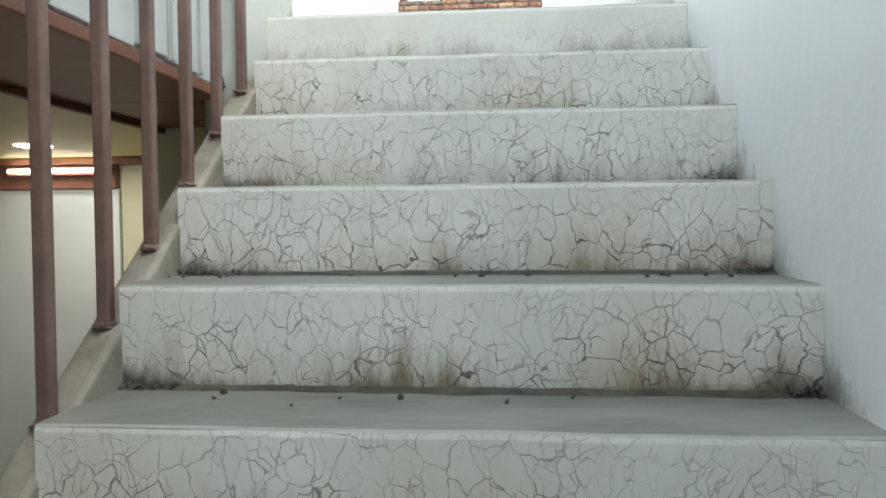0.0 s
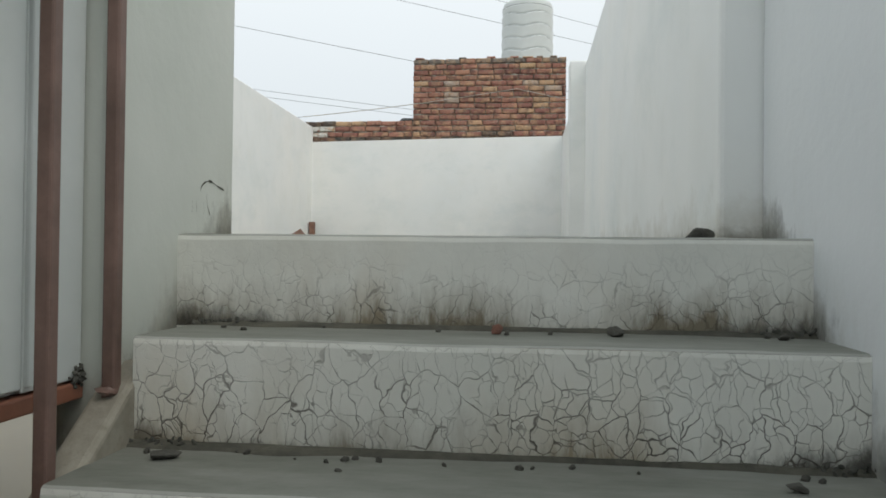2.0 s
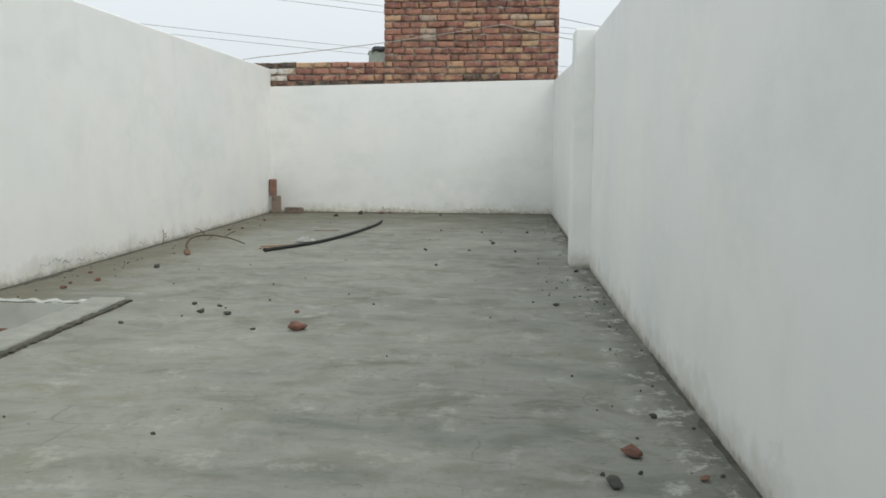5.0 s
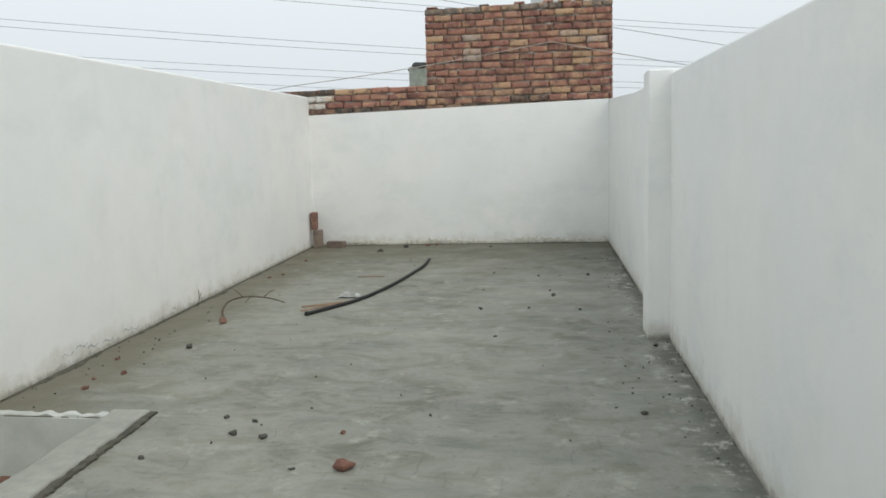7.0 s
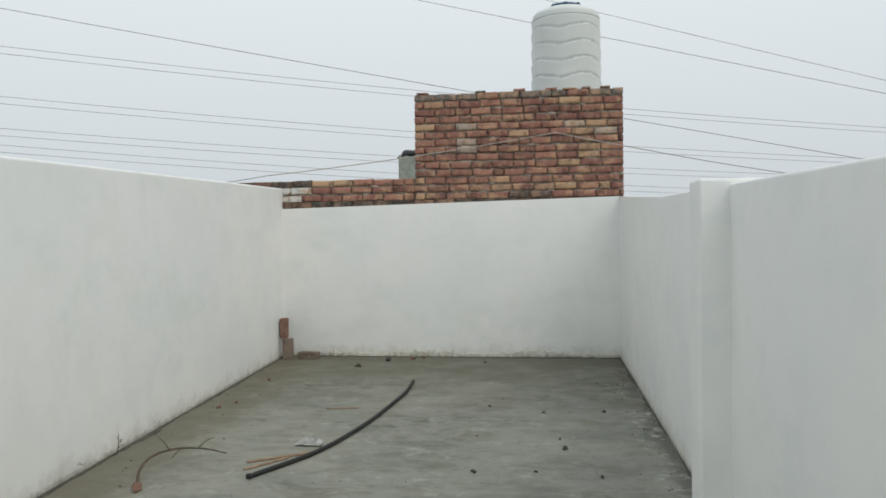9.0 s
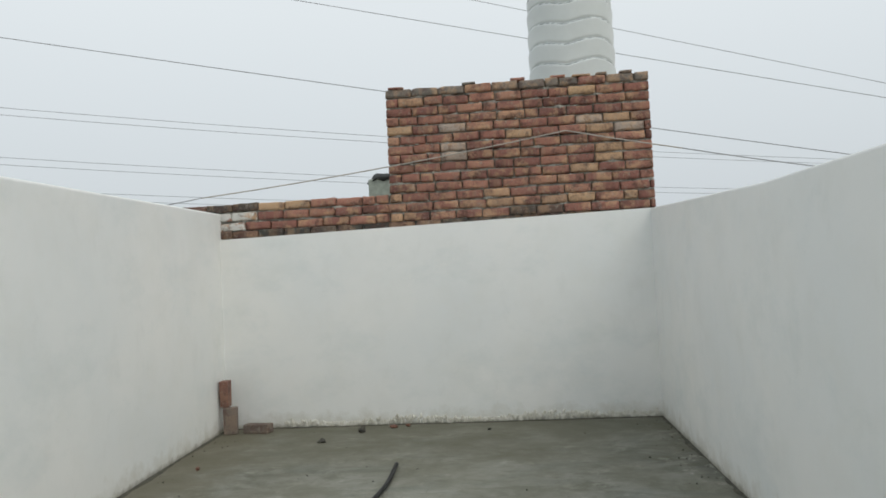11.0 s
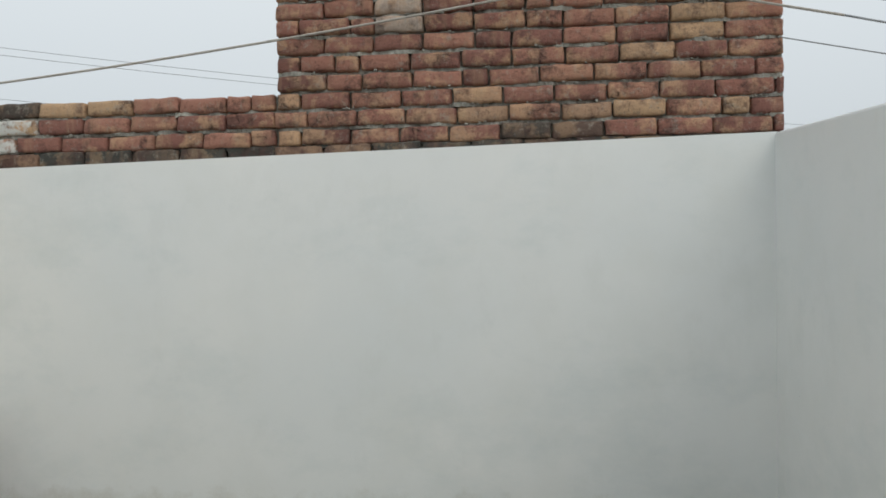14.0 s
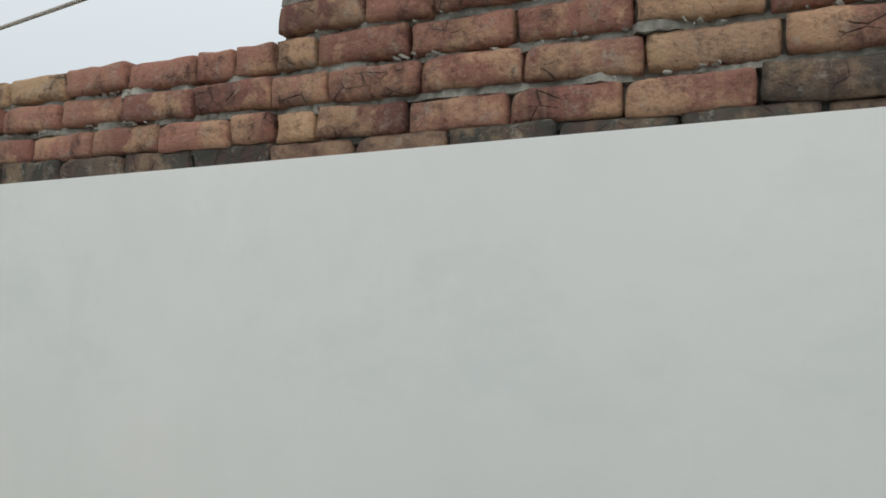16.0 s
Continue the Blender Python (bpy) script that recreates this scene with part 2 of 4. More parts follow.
def make_brick(name, stops, paint=0.0, tan=0.6):
    k = Mat(name, 0.9)
    rnd = k.random()
    own = k.n.new("ShaderNodeVectorMath")
    own.operation = "MULTIPLY_ADD"
    k.l.new(rnd, own.inputs[0])
    own.inputs[1].default_value = (37, 19, 53)
    k.l.new(k.pos, own.inputs[2])
    v = own.outputs[0]
    c = k.ramp(rnd, *stops)
    c = k.mix(k.ramp(k.noise(6, 5, 0.68, v), (0.50, 0.0), (0.59, tan)), c, (0.62, 0.40, 0.235))
    c = k.mix(k.ramp(k.noise(8, 6, 0.78, v), (0.49, 0.0), (0.62, 0.72)), c, (0.10, 0.052, 0.042))
    c = k.mix(k.ramp(k.noise(21, 6, 0.78, v), (0.55, 0.0), (0.68, 0.65)), c, (0.40, 0.36, 0.30))
    pits = k.noise(70, 5, 0.75, v)
    c = k.mix(k.ramp(pits, (0.55, 0.0), (0.66, 0.5)), c, (0.06, 0.034, 0.028))
    fissure = k.n.new("ShaderNodeTexVoronoi")
    fissure.feature = "DISTANCE_TO_EDGE"
    fissure.inputs["Scale"].default_value = 15
    k.l.new(k.scaled(1, 1, 1.7, v), fissure.inputs["Vector"])
    split = k.math("MULTIPLY", k.ramp(fissure.outputs["Distance"], (0.0, 1.0), (0.035, 0.0)), k.ramp(k.noise(8, 3, 0.6, v), (0.57, 0.0), (0.66, 0.8)))
    c = k.mix(split, c, (0.05, 0.03, 0.025))
    bands = k.noise(1.0, 2, 0.5, k.scaled(13, 0.2, 2.0, v))
    c = k.mix(k.ramp(bands, (0.55, 0.0), (0.63, 0.45 * tan), (0.72, 0.0)), c, (0.50, 0.32, 0.20))
    if paint:
        c = k.mix(k.ramp(k.noise(13, 5, 0.7, v), (0.42, 0.0), (0.52, paint)), c, (0.72, 0.72, 0.68))
    k.color(c)
    return k.bump(k.math("SUBTRACT", k.mix(0.45, k.noise(18, 5, 0.7, v), k.noise(95, 4, 0.7, v)), k.math("MULTIPLY", split, 0.6)), 1.0, 0.016).m


def make_plain(name, base, dark, scale, rough=0.8, metal=0.0, bump=0.3, amount=0.6):
    k = Mat(name, rough, metal)
    c = k.ramp(k.noise(scale, 5, 0.65), (0.32, dark), (0.7, base))
    c = k.mix(k.ramp(k.noise(scale * 6, 4, 0.7), (0.58, 0.0), (0.74, amount)), c, dark)
    k.color(c)
    return k.bump(k.noise(scale * 5, 4), bump, 0.006).m


WHITE = make_white_paint()
STAIR_WHITE = make_stair_wall_paint("stair_wall_paint", (0.72, 0.75, 0.76), (0.80, 0.82, 0.83))
STAINED = make_stair_wall_paint("stained_stairhead_paint", (0.50, 0.535, 0.485), (0.64, 0.66, 0.615))
CRACKED = make_cracked_paint()
CEMENT = make_cement_floor()
RED_STOPS = ((0.0, (0.17, 0.075, 0.06)), (0.15, (0.36, 0.16, 0.118)), (0.32, (0.24, 0.108, 0.085)), (0.5, (0.43, 0.205, 0.145)), (0.66, (0.30, 0.135, 0.10)), (0.82, (0.46, 0.24, 0.16)), (0.93, (0.58, 0.385, 0.225)), (1.0, (0.34, 0.2, 0.14)))
BRICK = make_brick("fired_brick", RED_STOPS)
BRICK_SPLASHED = make_brick("paint_splashed_brick", RED_STOPS, 0.9)
BRICK_GREY = make_brick("cement_smeared_brick", ((0.0, (0.19, 0.18, 0.155)), (1.0, (0.25, 0.20, 0.165))))
BRICK_SOOTY_SHADED = make_brick("sooty_shaded_brick", ((0.0, (0.045, 0.048, 0.042)), (0.6, (0.075, 0.07, 0.058)), (1.0, (0.17, 0.095, 0.07))), 0, 0.3)
BRICK_DUSTY = make_brick("dusty_brick", ((0.0, (0.22, 0.11, 0.085)), (1.0, (0.26, 0.14, 0.105))), 0, 0.15)
BRICK_CEMENTED = make_brick("cement_coated_brick", ((0.0, (0.19, 0.155, 0.13)), (1.0, (0.23, 0.185, 0.155))), 0, 0.1)
BRICK_PALE = make_brick("pale_brick", ((0.0, (0.40, 0.29, 0.22)), (1.0, (0.50, 0.36, 0.27))), 0.18)
MORTAR = make_plain("cement_mortar", (0.48, 0.465, 0.405), (0.14, 0.13, 0.11), 17, 0.95, 0, 0.8)
KERB = make_plain("damp_kerb_cement", (0.36, 0.37, 0.345), (0.20, 0.205, 0.19), 5, 0.9, 0, 0.6)
OLD_PLASTER = make_plain("dirty_beige_plaster", (0.37, 0.35, 0.29), (0.19, 0.17, 0.135), 7, 0.9, 0, 0.5)
DARK_BROWN = make_plain("dark_brown_rough", (0.115, 0.11, 0.085), (0.045, 0.045, 0.036), 14, 0.95, 0, 0.8)
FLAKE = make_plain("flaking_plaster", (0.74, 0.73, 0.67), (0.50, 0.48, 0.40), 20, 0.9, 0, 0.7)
RAIL = make_plain("brown_railing_paint", (0.205, 0.128, 0.105), (0.12, 0.075, 0.06), 11, 0.48, 0, 0.15, 0.4)
BEAM = make_plain("brown_beam_paint", (0.27, 0.115, 0.072), (0.19, 0.08, 0.052), 6, 0.5, 0, 0.15)
PANEL = make_plain("white_sheet_panel", (0.71, 0.75, 0.74), (0.60, 0.645, 0.63), 2.5, 0.4, 0, 0.06, 0.25)
CREAM = make_plain("cream_room_paint", (0.68, 0.66, 0.50), (0.61, 0.59, 0.44), 1.5, 0.6, 0, 0.1, 0.2)
ROUGH_BLACK = make_plain("rough_black", (0.11, 0.11, 0.095), (0.035, 0.035, 0.03), 16, 0.95, 0, 0.9)
SHAFT = make_plain("weathered_shaft_plaster", (0.56, 0.58, 0.55), (0.40, 0.415, 0.38), 2.6, 0.85, 0, 0.3, 0.35)
PALE_KERB = make_plain("pale_kerb_cement", (0.36, 0.365, 0.325), (0.23, 0.235, 0.205), 6, 0.9, 0, 0.6)
ROOM_WHITE = make_plain("bluish_white_room_paint", (0.70, 0.73, 0.75), (0.62, 0.65, 0.67), 1.5, 0.5, 0, 0.05, 0.2)
MUSTARD = make_plain("mustard_ceiling_paint", (0.60, 0.50, 0.22), (0.52, 0.43, 0.18), 1.5, 0.55, 0, 0.08, 0.2)
PALE_BOUNCE = make_plain("pale_bounce_floor", (0.62, 0.60, 0.54), (0.52, 0.50, 0.45), 3, 0.3, 0, 0.03, 0.2)
RED_STONE = make_plain("brick_rubble", (0.235, 0.112, 0.08), (0.10, 0.052, 0.04), 22, 0.95, 0, 0.7)
GREY_STONE = make_plain("cement_rubble", (0.105, 0.10, 0.085), (0.04, 0.04, 0.034), 22, 0.95, 0, 0.7)
BROWN_STONE = make_plain("clay_rubble", (0.25, 0.14, 0.10), (0.12, 0.07, 0.05), 18, 0.95, 0, 0.7)
HOSE = make_plain("black_pipe_plastic", (0.016, 0.017, 0.017), (0.01, 0.01, 0.01), 8, 0.65, 0, 0.15)
WOOD = make_plain("raw_wood", (0.33, 0.235, 0.155), (0.19, 0.13, 0.085), 13, 0.85, 0, 0.4)
TWIG = make_plain("dry_twig", (0.13, 0.10, 0.07), (0.06, 0.047, 0.034), 25, 0.9, 0, 0.5)
PLASTIC = make_plain("crumpled_film", (0.50, 0.51, 0.49), (0.25, 0.26, 0.24), 24, 0.4, 0, 0.4)
TANK = make_plain("white_tank_plastic", (0.74, 0.78, 0.77), (0.66, 0.70, 0.69), 2.2, 0.45, 0, 0.08, 0.15)
GROOVE = make_plain("grey_seam", (0.36, 0.39, 0.40), (0.30, 0.33, 0.34), 4, 0.6, 0, 0.1)
BLUE = make_plain("blue_lid_plastic", (0.035, 0.10, 0.19), (0.02, 0.06, 0.12), 8, 0.45, 0, 0.1)
ROPE = make_plain("pale_rope", (0.55, 0.51, 0.46), (0.38, 0.35, 0.31), 40, 0.9, 0, 0.5)
WIRE = make_plain("grey_cable_rope_silhouette", (0.36, 0.37, 0.39), (0.28, 0.29, 0.31), 1, 0.6, 0, 0.0)
FAR_WIRE = make_plain("hazy_conductor", (0.56, 0.59, 0.63), (0.52, 0.55, 0.59), 0.05, 0.6, 0, 0.0)
STEEL = make_plain("galvanised_steel", (0.34, 0.37, 0.40), (0.28, 0.31, 0.34), 0.3, 0.6, 0.2, 0.0)
RUST = make_plain("rusty_iron", (0.17, 0.075, 0.045), (0.08, 0.045, 0.035), 20, 0.8, 0.3, 0.5)
POST = make_plain("mossy_post_plaster", (0.38, 0.41, 0.36), (0.24, 0.27, 0.23), 10, 0.9, 0, 0.5)
CLOTH = make_plain("black_cloth", (0.05, 0.055, 0.055), (0.03, 0.03, 0.03), 20, 0.9, 0, 0.5)
EARTH = make_plain("dusty_ground", (0.27, 0.23, 0.17), (0.18, 0.16, 0.12), 0.15, 0.95, 0, 0.4)
LAMP = Mat("lamp_glass", 0.4).color((0.9, 0.88, 0.8)).glow((1.0, 0.94, 0.84), 6.0).m


# ---- building blocks ----
def finish(name, bm, material, parent=None, label="", smooth=False):
    me = bpy.data.meshes.new(name)
    bm.normal_update()
    bm.to_mesh(me)
    bm.free()
    for p in me.polygons:
        p.use_smooth = smooth
    me.materials.append(material)
    ob = new(name, me)
    if parent is not None:
        ob.parent = parent
    return tagged(ob, label) if label else ob


part = finish


def base(name, x=0.0, y=0.0, z=0.0):
    ob = new(name)
    ob.location = (x, y, z)
    ob.empty_display_size = 0.1
    return ob


def box(bm, x0, x1, y0, y1, z0, z1, bevel=0.0, seg=2):
    r = bmesh.ops.create_cube(bm, size=1.0)
    for v in r["verts"]:
        v.co = Vector((x0 + (v.co.x + 0.5) * (x1 - x0), y0 + (v.co.y + 0.5) * (y1 - y0), z0 + (v.co.z + 0.5) * (z1 - z0)))
    if bevel:
        edges = list({e for v in r["verts"] for e in v.link_edges})
        bmesh.ops.bevel(bm, geom=edges, offset=bevel, segments=seg, affect="EDGES", profile=0.5)
    return bm


def prism(bm, outline, axis, a, b):
    """A solid whose outline, a ring of 2D points, is drawn out along x (y, z points) or y (x, z points) from a to b."""
    def at(p, d):
        return Vector((d, p[0], p[1])) if axis == "x" else Vector((p[0], d, p[1]))
    lo, hi = [bm.verts.new(at(p, a)) for p in outline], [bm.verts.new(at(p, b)) for p in outline]
    bm.faces.new(lo)
    bm.faces.new(hi[::-1])
    for i in range(len(outline)):
        j = (i + 1) % len(outline)
        bm.faces.new((lo[j], lo[i], hi[i], hi[j]))
    bmesh.ops.recalc_face_normals(bm, faces=bm.faces)
    return bm


def rounded(bm, offset, segs=3):
    bmesh.ops.bevel(bm, geom=[e for e in bm.edges if e.calc_face_angle(0) > 0.5], offset=offset, segments=segs, affect="EDGES", profile=0.5)
    return bm


def tube(bm, points, radius, seg=8):
    pts = [Vector(p) for p in points]
    rings = []
    for i, p in enumerate(pts):
        d = (pts[min(i + 1, len(pts) - 1)] - pts[max(i - 1, 0)]).normalized()
        side = d.cross(Vector((0, 0, 1)))
        side = side.normalized() if side.length > 0.01 else Vector((1, 0, 0))
        up = side.cross(d)
        r = radius(i / (len(pts) - 1)) if callable(radius) else radius
        rings.append([bm.verts.new(p + (side * math.cos(a) + up * math.sin(a)) * r) for a in (2 * math.pi * k / seg for k in range(seg))])
    for a, b in zip(rings, rings[1:]):
        for k in range(seg):
            bm.faces.new((a[k], a[(k + 1) % seg], b[(k + 1) % seg], b[k]))
    bm.faces.new(rings[0][::-1])
    bm.faces.new(rings[-1])
    return bm


def smooth_line(points, n=8):
    """A Catmull-Rom line through points."""
    pts = [Vector(p) for p in points]
    pts = [pts[0] * 2 - pts[1]] + pts + [pts[-1] * 2 - pts[-2]]
    out = []
    for a, b, c, d in zip(pts, pts[1:], pts[2:], pts[3:]):
        for k in range(n):
            t = k / n
            out.append(0.5 * (2 * b + (c - a) * t + (2 * a - 5 * b + 4 * c - d) * t * t + (3 * b - 3 * c + d - a) * t ** 3))
    return out + [pts[-2]]


# ---- the large structure ----
XL, XR, YB = -3.84, 0.005, 12.0          # inner faces of the terrace walls
STAIR_R, STAIR_L, TOP_Y = 0.073, -1.10, 1.93
RISER, TREAD, STEPS = 0.18, 0.24, 12
GROUND = -3.5

ground = bmesh.new()
bmesh.ops.create_grid(ground, x_segments=8, y_segments=8, size=2500)
for v in ground.verts:
    v.co.z = GROUND
tagged(finish("ground", ground, EARTH), "dusty bare ground far below the terrace", "ground", kind="structure")

HOLE = (-3.62, -2.76, 3.5, 5.42)         # the light shaft in the terrace: x0, x1, y0, y1
floor = bmesh.new()
for x0, x1, y0, y1 in ((XL, HOLE[0], 2.22, YB), (HOLE[0], HOLE[1], 2.22, HOLE[2]), (HOLE[0], HOLE[1], HOLE[3], YB), (HOLE[1], XR + 0.08, 2.22, YB), (-1.14, STAIR_R, TOP_Y + 0.02, 2.22), (XL, -1.30, -3.0, 1.69), (XL, -1.245, 1.69, 2.22)):
    box(floor, x0, x1, y0, y1, -0.2, 0.0)
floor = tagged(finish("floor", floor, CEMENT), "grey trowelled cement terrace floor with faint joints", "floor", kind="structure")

bm = prism(bmesh.new(), ((-3.2, GROUND), (12.26, GROUND), (12.26, 1.962), (-3.2, 1.575)), "x", XL - 0.25, XL)
for v in bm.verts:
    v.co.x += 0.06 * (12.0 - v.co.y)
tagged(finish("wall_left", rounded(bm, 0.018), WHITE), "white painted terrace parapet wall with sloping top", "wall", kind="structure")
bm = prism(bmesh.new(), ((2.255, GROUND), (12.26, GROUND), (12.26, 1.795), (9.0, 1.645), (2.255, 1.52)), "x", XR, XR + 0.24)
for v in bm.verts:
    # the wall leans in a little towards its top
    v.co.x += 0.004 * (12.0 - v.co.y) * (1.55 - v.co.z) / 1.55
tagged(finish("wall_right", rounded(bm, 0.012), WHITE), "white painted terrace parapet wall with sloping top", "wall", kind="structure")
bm = prism(bmesh.new(), ((XL - 0.01, GROUND), (XR + 0.01, GROUND), (XR + 0.01, 1.787), (XL - 0.01, 1.714)), "y", YB, 12.25)
tagged(finish("wall_end", bm, WHITE), "white painted end wall under bare brickwork", "wall", kind="structure")
bm = box(bmesh.new(), -0.129, XR + 0.2, 6.99, 7.22, GROUND, 1.632, 0.012)
tagged(finish("pillar_1", bm, WHITE), "white plastered pilaster against the terrace wall", "pilaster", kind="structure")
bm = box(bmesh.new(), -0.020, XR + 0.265, 2.252, 2.60, GROUND, 1.60, 0.012)
tagged(finish("pillar_2", bm, WHITE), "white plastered pilaster at the stair head", "pilaster", kind="structure")
bm = box(bmesh.new(), STAIR_R, STAIR_R + 0.2, -3.2, 2.249, GROUND, 1.15, 0.01)
tagged(finish("wall_stair", bm, STAIR_WHITE), "tall bluish white stair wall with grime along the steps", "wall", kind="structure")
bm = box(bmesh.new(), XL - 0.23, STAIR_R + 0.2, -3.4, -3.203, GROUND, 0.6)
tagged(finish("wall_back", bm, STAIR_WHITE), "plain white wall behind the stair", "wall", kind="structure")
# the low wall round the stairwell, an L in plan
bm = box(bmesh.new(), -1.245, -1.14, 1.69, 2.22, -0.62, 0.70, 0.022, 3)
tagged(finish("wall_stairhead", bm, STAINED), "low white stairhead wall with rounded worn corners", "wall", kind="structure")
def scuff(points, x, width, label, material=DARK_BROWN):
    """A ragged dark scrape on an upright face that looks along x."""
    bm = bmesh.new()
    pts = smooth_line([(x, a, b) for a, b in points], 6)
    ring = []
    for i, p in enumerate(pts):
        w = width * (0.12 + abs(noise.noise(p * 90)) * 1.9)
        ring.append((bm.verts.new(p + Vector((0, 0.25 * w, w))), bm.verts.new(p - Vector((0, 0.25 * w, w)))))
    for a, b in zip(ring, ring[1:]):
        bm.faces.new((a[0], a[1], b[1], b[0]))
    return tagged(finish("scuff", bm, material), label, "scuff mark", kind="stuff")


scuff(((2.018, 0.066), (2.03, 0.10), (2.067, 0.118), (2.11, 0.112), (2.15, 0.105)), -1.1385, 0.0026, "dark curved scrape on the stairhead wall")
scuff(((2.06, 0.09), (2.063, 0.065), (2.075, 0.045)), -1.1385, 0.0026, "dark scrape on the stairhead wall")
for a in (1.985, 2.005, 2.04):
    scuff(((a, 0.03), (a + 0.004, 0.05), (a + 0.003, 0.07)), -1.1385, 0.002, "thin dark drip on the stairhead wall")

for a, h in ((6.15, 0.075), (6.3, 0.09), (6.42, 0.06), (6.6, 0.05), (6.85, 0.06), (6.95, 0.045), (7.6, 0.05), (8.6, 0.05)):
    scuff(((a, h), (a + 0.03, h + 0.014), (a + 0.07, h - 0.004), (a + 0.11, h + 0.012)), -3.12 - 0.06 * a + 0.004, 0.005, "grey scrape low on the parapet wall", GROOVE)

# stair
stair = tagged(base("staircase", -0.5, TOP_Y, 0), "concrete stair in cracked grimy white paint", "staircase", kind="structure")
for n in range(STEPS):
    y, z = TOP_Y - n * TREAD, -n * RISER
    bm = bmesh.new()
    depth = 0.02 if n == 0 else TREAD + 0.006
    outline = ((y, z - RISER - 0.05), (y - 0.001, z - 0.012), (y + 0.001, z - 0.004), (y + 0.006, z - 0.0005), (y + 0.015, z), (y + depth, z), (y + depth, z - RISER - 0.05))
    prism(bm, outline, "x", -1.14 if n == 0 else STAIR_L, STAIR_R)
    bmesh.ops.subdivide_edges(bm, edges=[e for e in bm.edges if abs(e.verts[0].co.x - e.verts[1].co.x) > 0.5], cuts=40)
    for v in bm.verts:
        if v.co.z > z - 0.1 and v.co.y < y + 0.1:
            w = noise.noise(Vector((v.co.x * 4, n * 3.1, v.co.z * 8)))
            v.co.y += 0.005 * w
            v.co.z += 0.0025 * noise.noise(Vector((v.co.x * 6, n * 1.7, 5)))
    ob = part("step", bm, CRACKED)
    ob.parent = stair
    ob.matrix_parent_inverse = Matrix.Translation((0.5, -TOP_Y, 0))
bm = bmesh.new()
slope = RISER / TREAD
prism(bm, ((1.74, -0.215), (-0.95, -0.215 - 2.69 * slope), (-0.95, -0.60 - 2.69 * slope), (1.74, -0.60)), "x", -1.168, STAIR_L + 0.004)
for v in bm.verts:
    v.co.z -= 0.015 if v.co.x < -1.12 else 0
ob = part("stringer", rounded(bm, 0.012), OLD_PLASTER, None, "sloping plaster upstand beside the steps")
ob.parent, ob.matrix_parent_inverse = stair, Matrix.Translation((0.5, -TOP_Y, 0))
bm = box(bmesh.new(), -1.24, STAIR_R, -3.2, -0.95 + 0.24, -2.5, -2.16)
tagged(finish("landing", bm, CRACKED), "grimy painted stair landing", "landing", kind="structure")

# the room under the terrace, seen past the balusters
bm = bmesh.new()
box(bm, XL, -1.63, 3.1, 3.3, GROUND, -0.202)
box(bm, XL, -1.245, -3.2, -3.0, GROUND, -0.202)
tagged(finish("wall_room", bm, CREAM), "cream yellow painted wall of the lower room", "wall", kind="structure")
# unseen floor, made pale to bounce the lamp light up to the ceiling
bm = box(bmesh.new(), XL, -1.24, -3.0, 3.1, GROUND + 0.01, GROUND + 0.2)
tagged(finish("floor_room", bm, PALE_BOUNCE), "pale unseen floor of the lower room, bouncing lamp light", "floor", kind="structure")
bm = box(bmesh.new(), -1.63, -1.25, 2.225, 3.3, GROUND, -0.205)
tagged(finish("wall_room_side", bm, CREAM), "cream yellow painted side wall", "wall", kind="structure")
bm = box(bmesh.new(), XL, -1.635, -3.0, 3.1, -0.30, -0.204)
box(bm, -1.635, -1.618, -3.0, 2.22, -0.30, -0.204)
tagged(finish("ceiling", bm, MUSTARD), "mustard yellow painted ceiling of the lower room", "ceiling", kind="structure")
bm = box(bmesh.new(), XL, -1.635, 3.03, 3.097, -0.335, -0.302, 0.004)
tagged(finish("trim_room", bm, BEAM), "brown painted trim under the ceiling", "trim", kind="structure")
bm = box(bmesh.new(), XL, -2.235, 3.055, 3.097, -0.445, -0.337, 0.004)
tagged(finish("trim_room_band", bm, BEAM), "broad brown painted band behind the tube light", "trim", kind="structure")
bm = box(bmesh.new(), XL, -2.23, 3.075, 3.097, GROUND + 0.2, -0.447, 0.003)
tagged(finish("wall_room_bay", bm, ROOM_WHITE), "bluish white painted bay of the lower room wall", "wall", kind="structure")
# the brown soffit under the stairwell parapet, with a thin darker lip along its back
bm = box(bmesh.new(), -1.598, -1.184, -3.0, 1.685, -0.286, -0.257, 0.004)
box(bm, -1.598, -1.255, 1.687, 2.22, -0.286, -0.203, 0.004)
tagged(finish("trim_stairwell", bm, BEAM), "reddish brown painted soffit under the stairwell parapet", "trim", kind="structure")
bm = box(bmesh.new(), -1.616, -1.596, -3.0, 2.22, -0.306, -0.2875, 0.003)
tagged(finish("trim_stairwell_lip", bm, BEAM), "thin dark brown lip along the soffit", "trim", kind="structure")

# boarded parapet of the stairwell
bm = box(bmesh.new(), -1.30, -1.207, -3.0, 1.687, -0.255, 0.70)
parapet = tagged(finish("wall_panelled", bm, PANEL), "stairwell parapet clad in upright white sheet panels", "wall", kind="structure")
y, k = 1.686, 0
while y > -1.6:
    w = 0.156
    bm = box(bmesh.new(), -1.205, -1.190 + 0.002 * (k % 2), y - w + 0.005, y, -0.253 + 0.006 * (k % 3), 0.705, 0.003)
    box(bm, -1.196, -1.181, y - w + 0.008, y - w + 0.022, -0.245, 0.703, 0.003)
    part("panel", bm, PANEL, parapet)
    y, k = y - w, k + 1

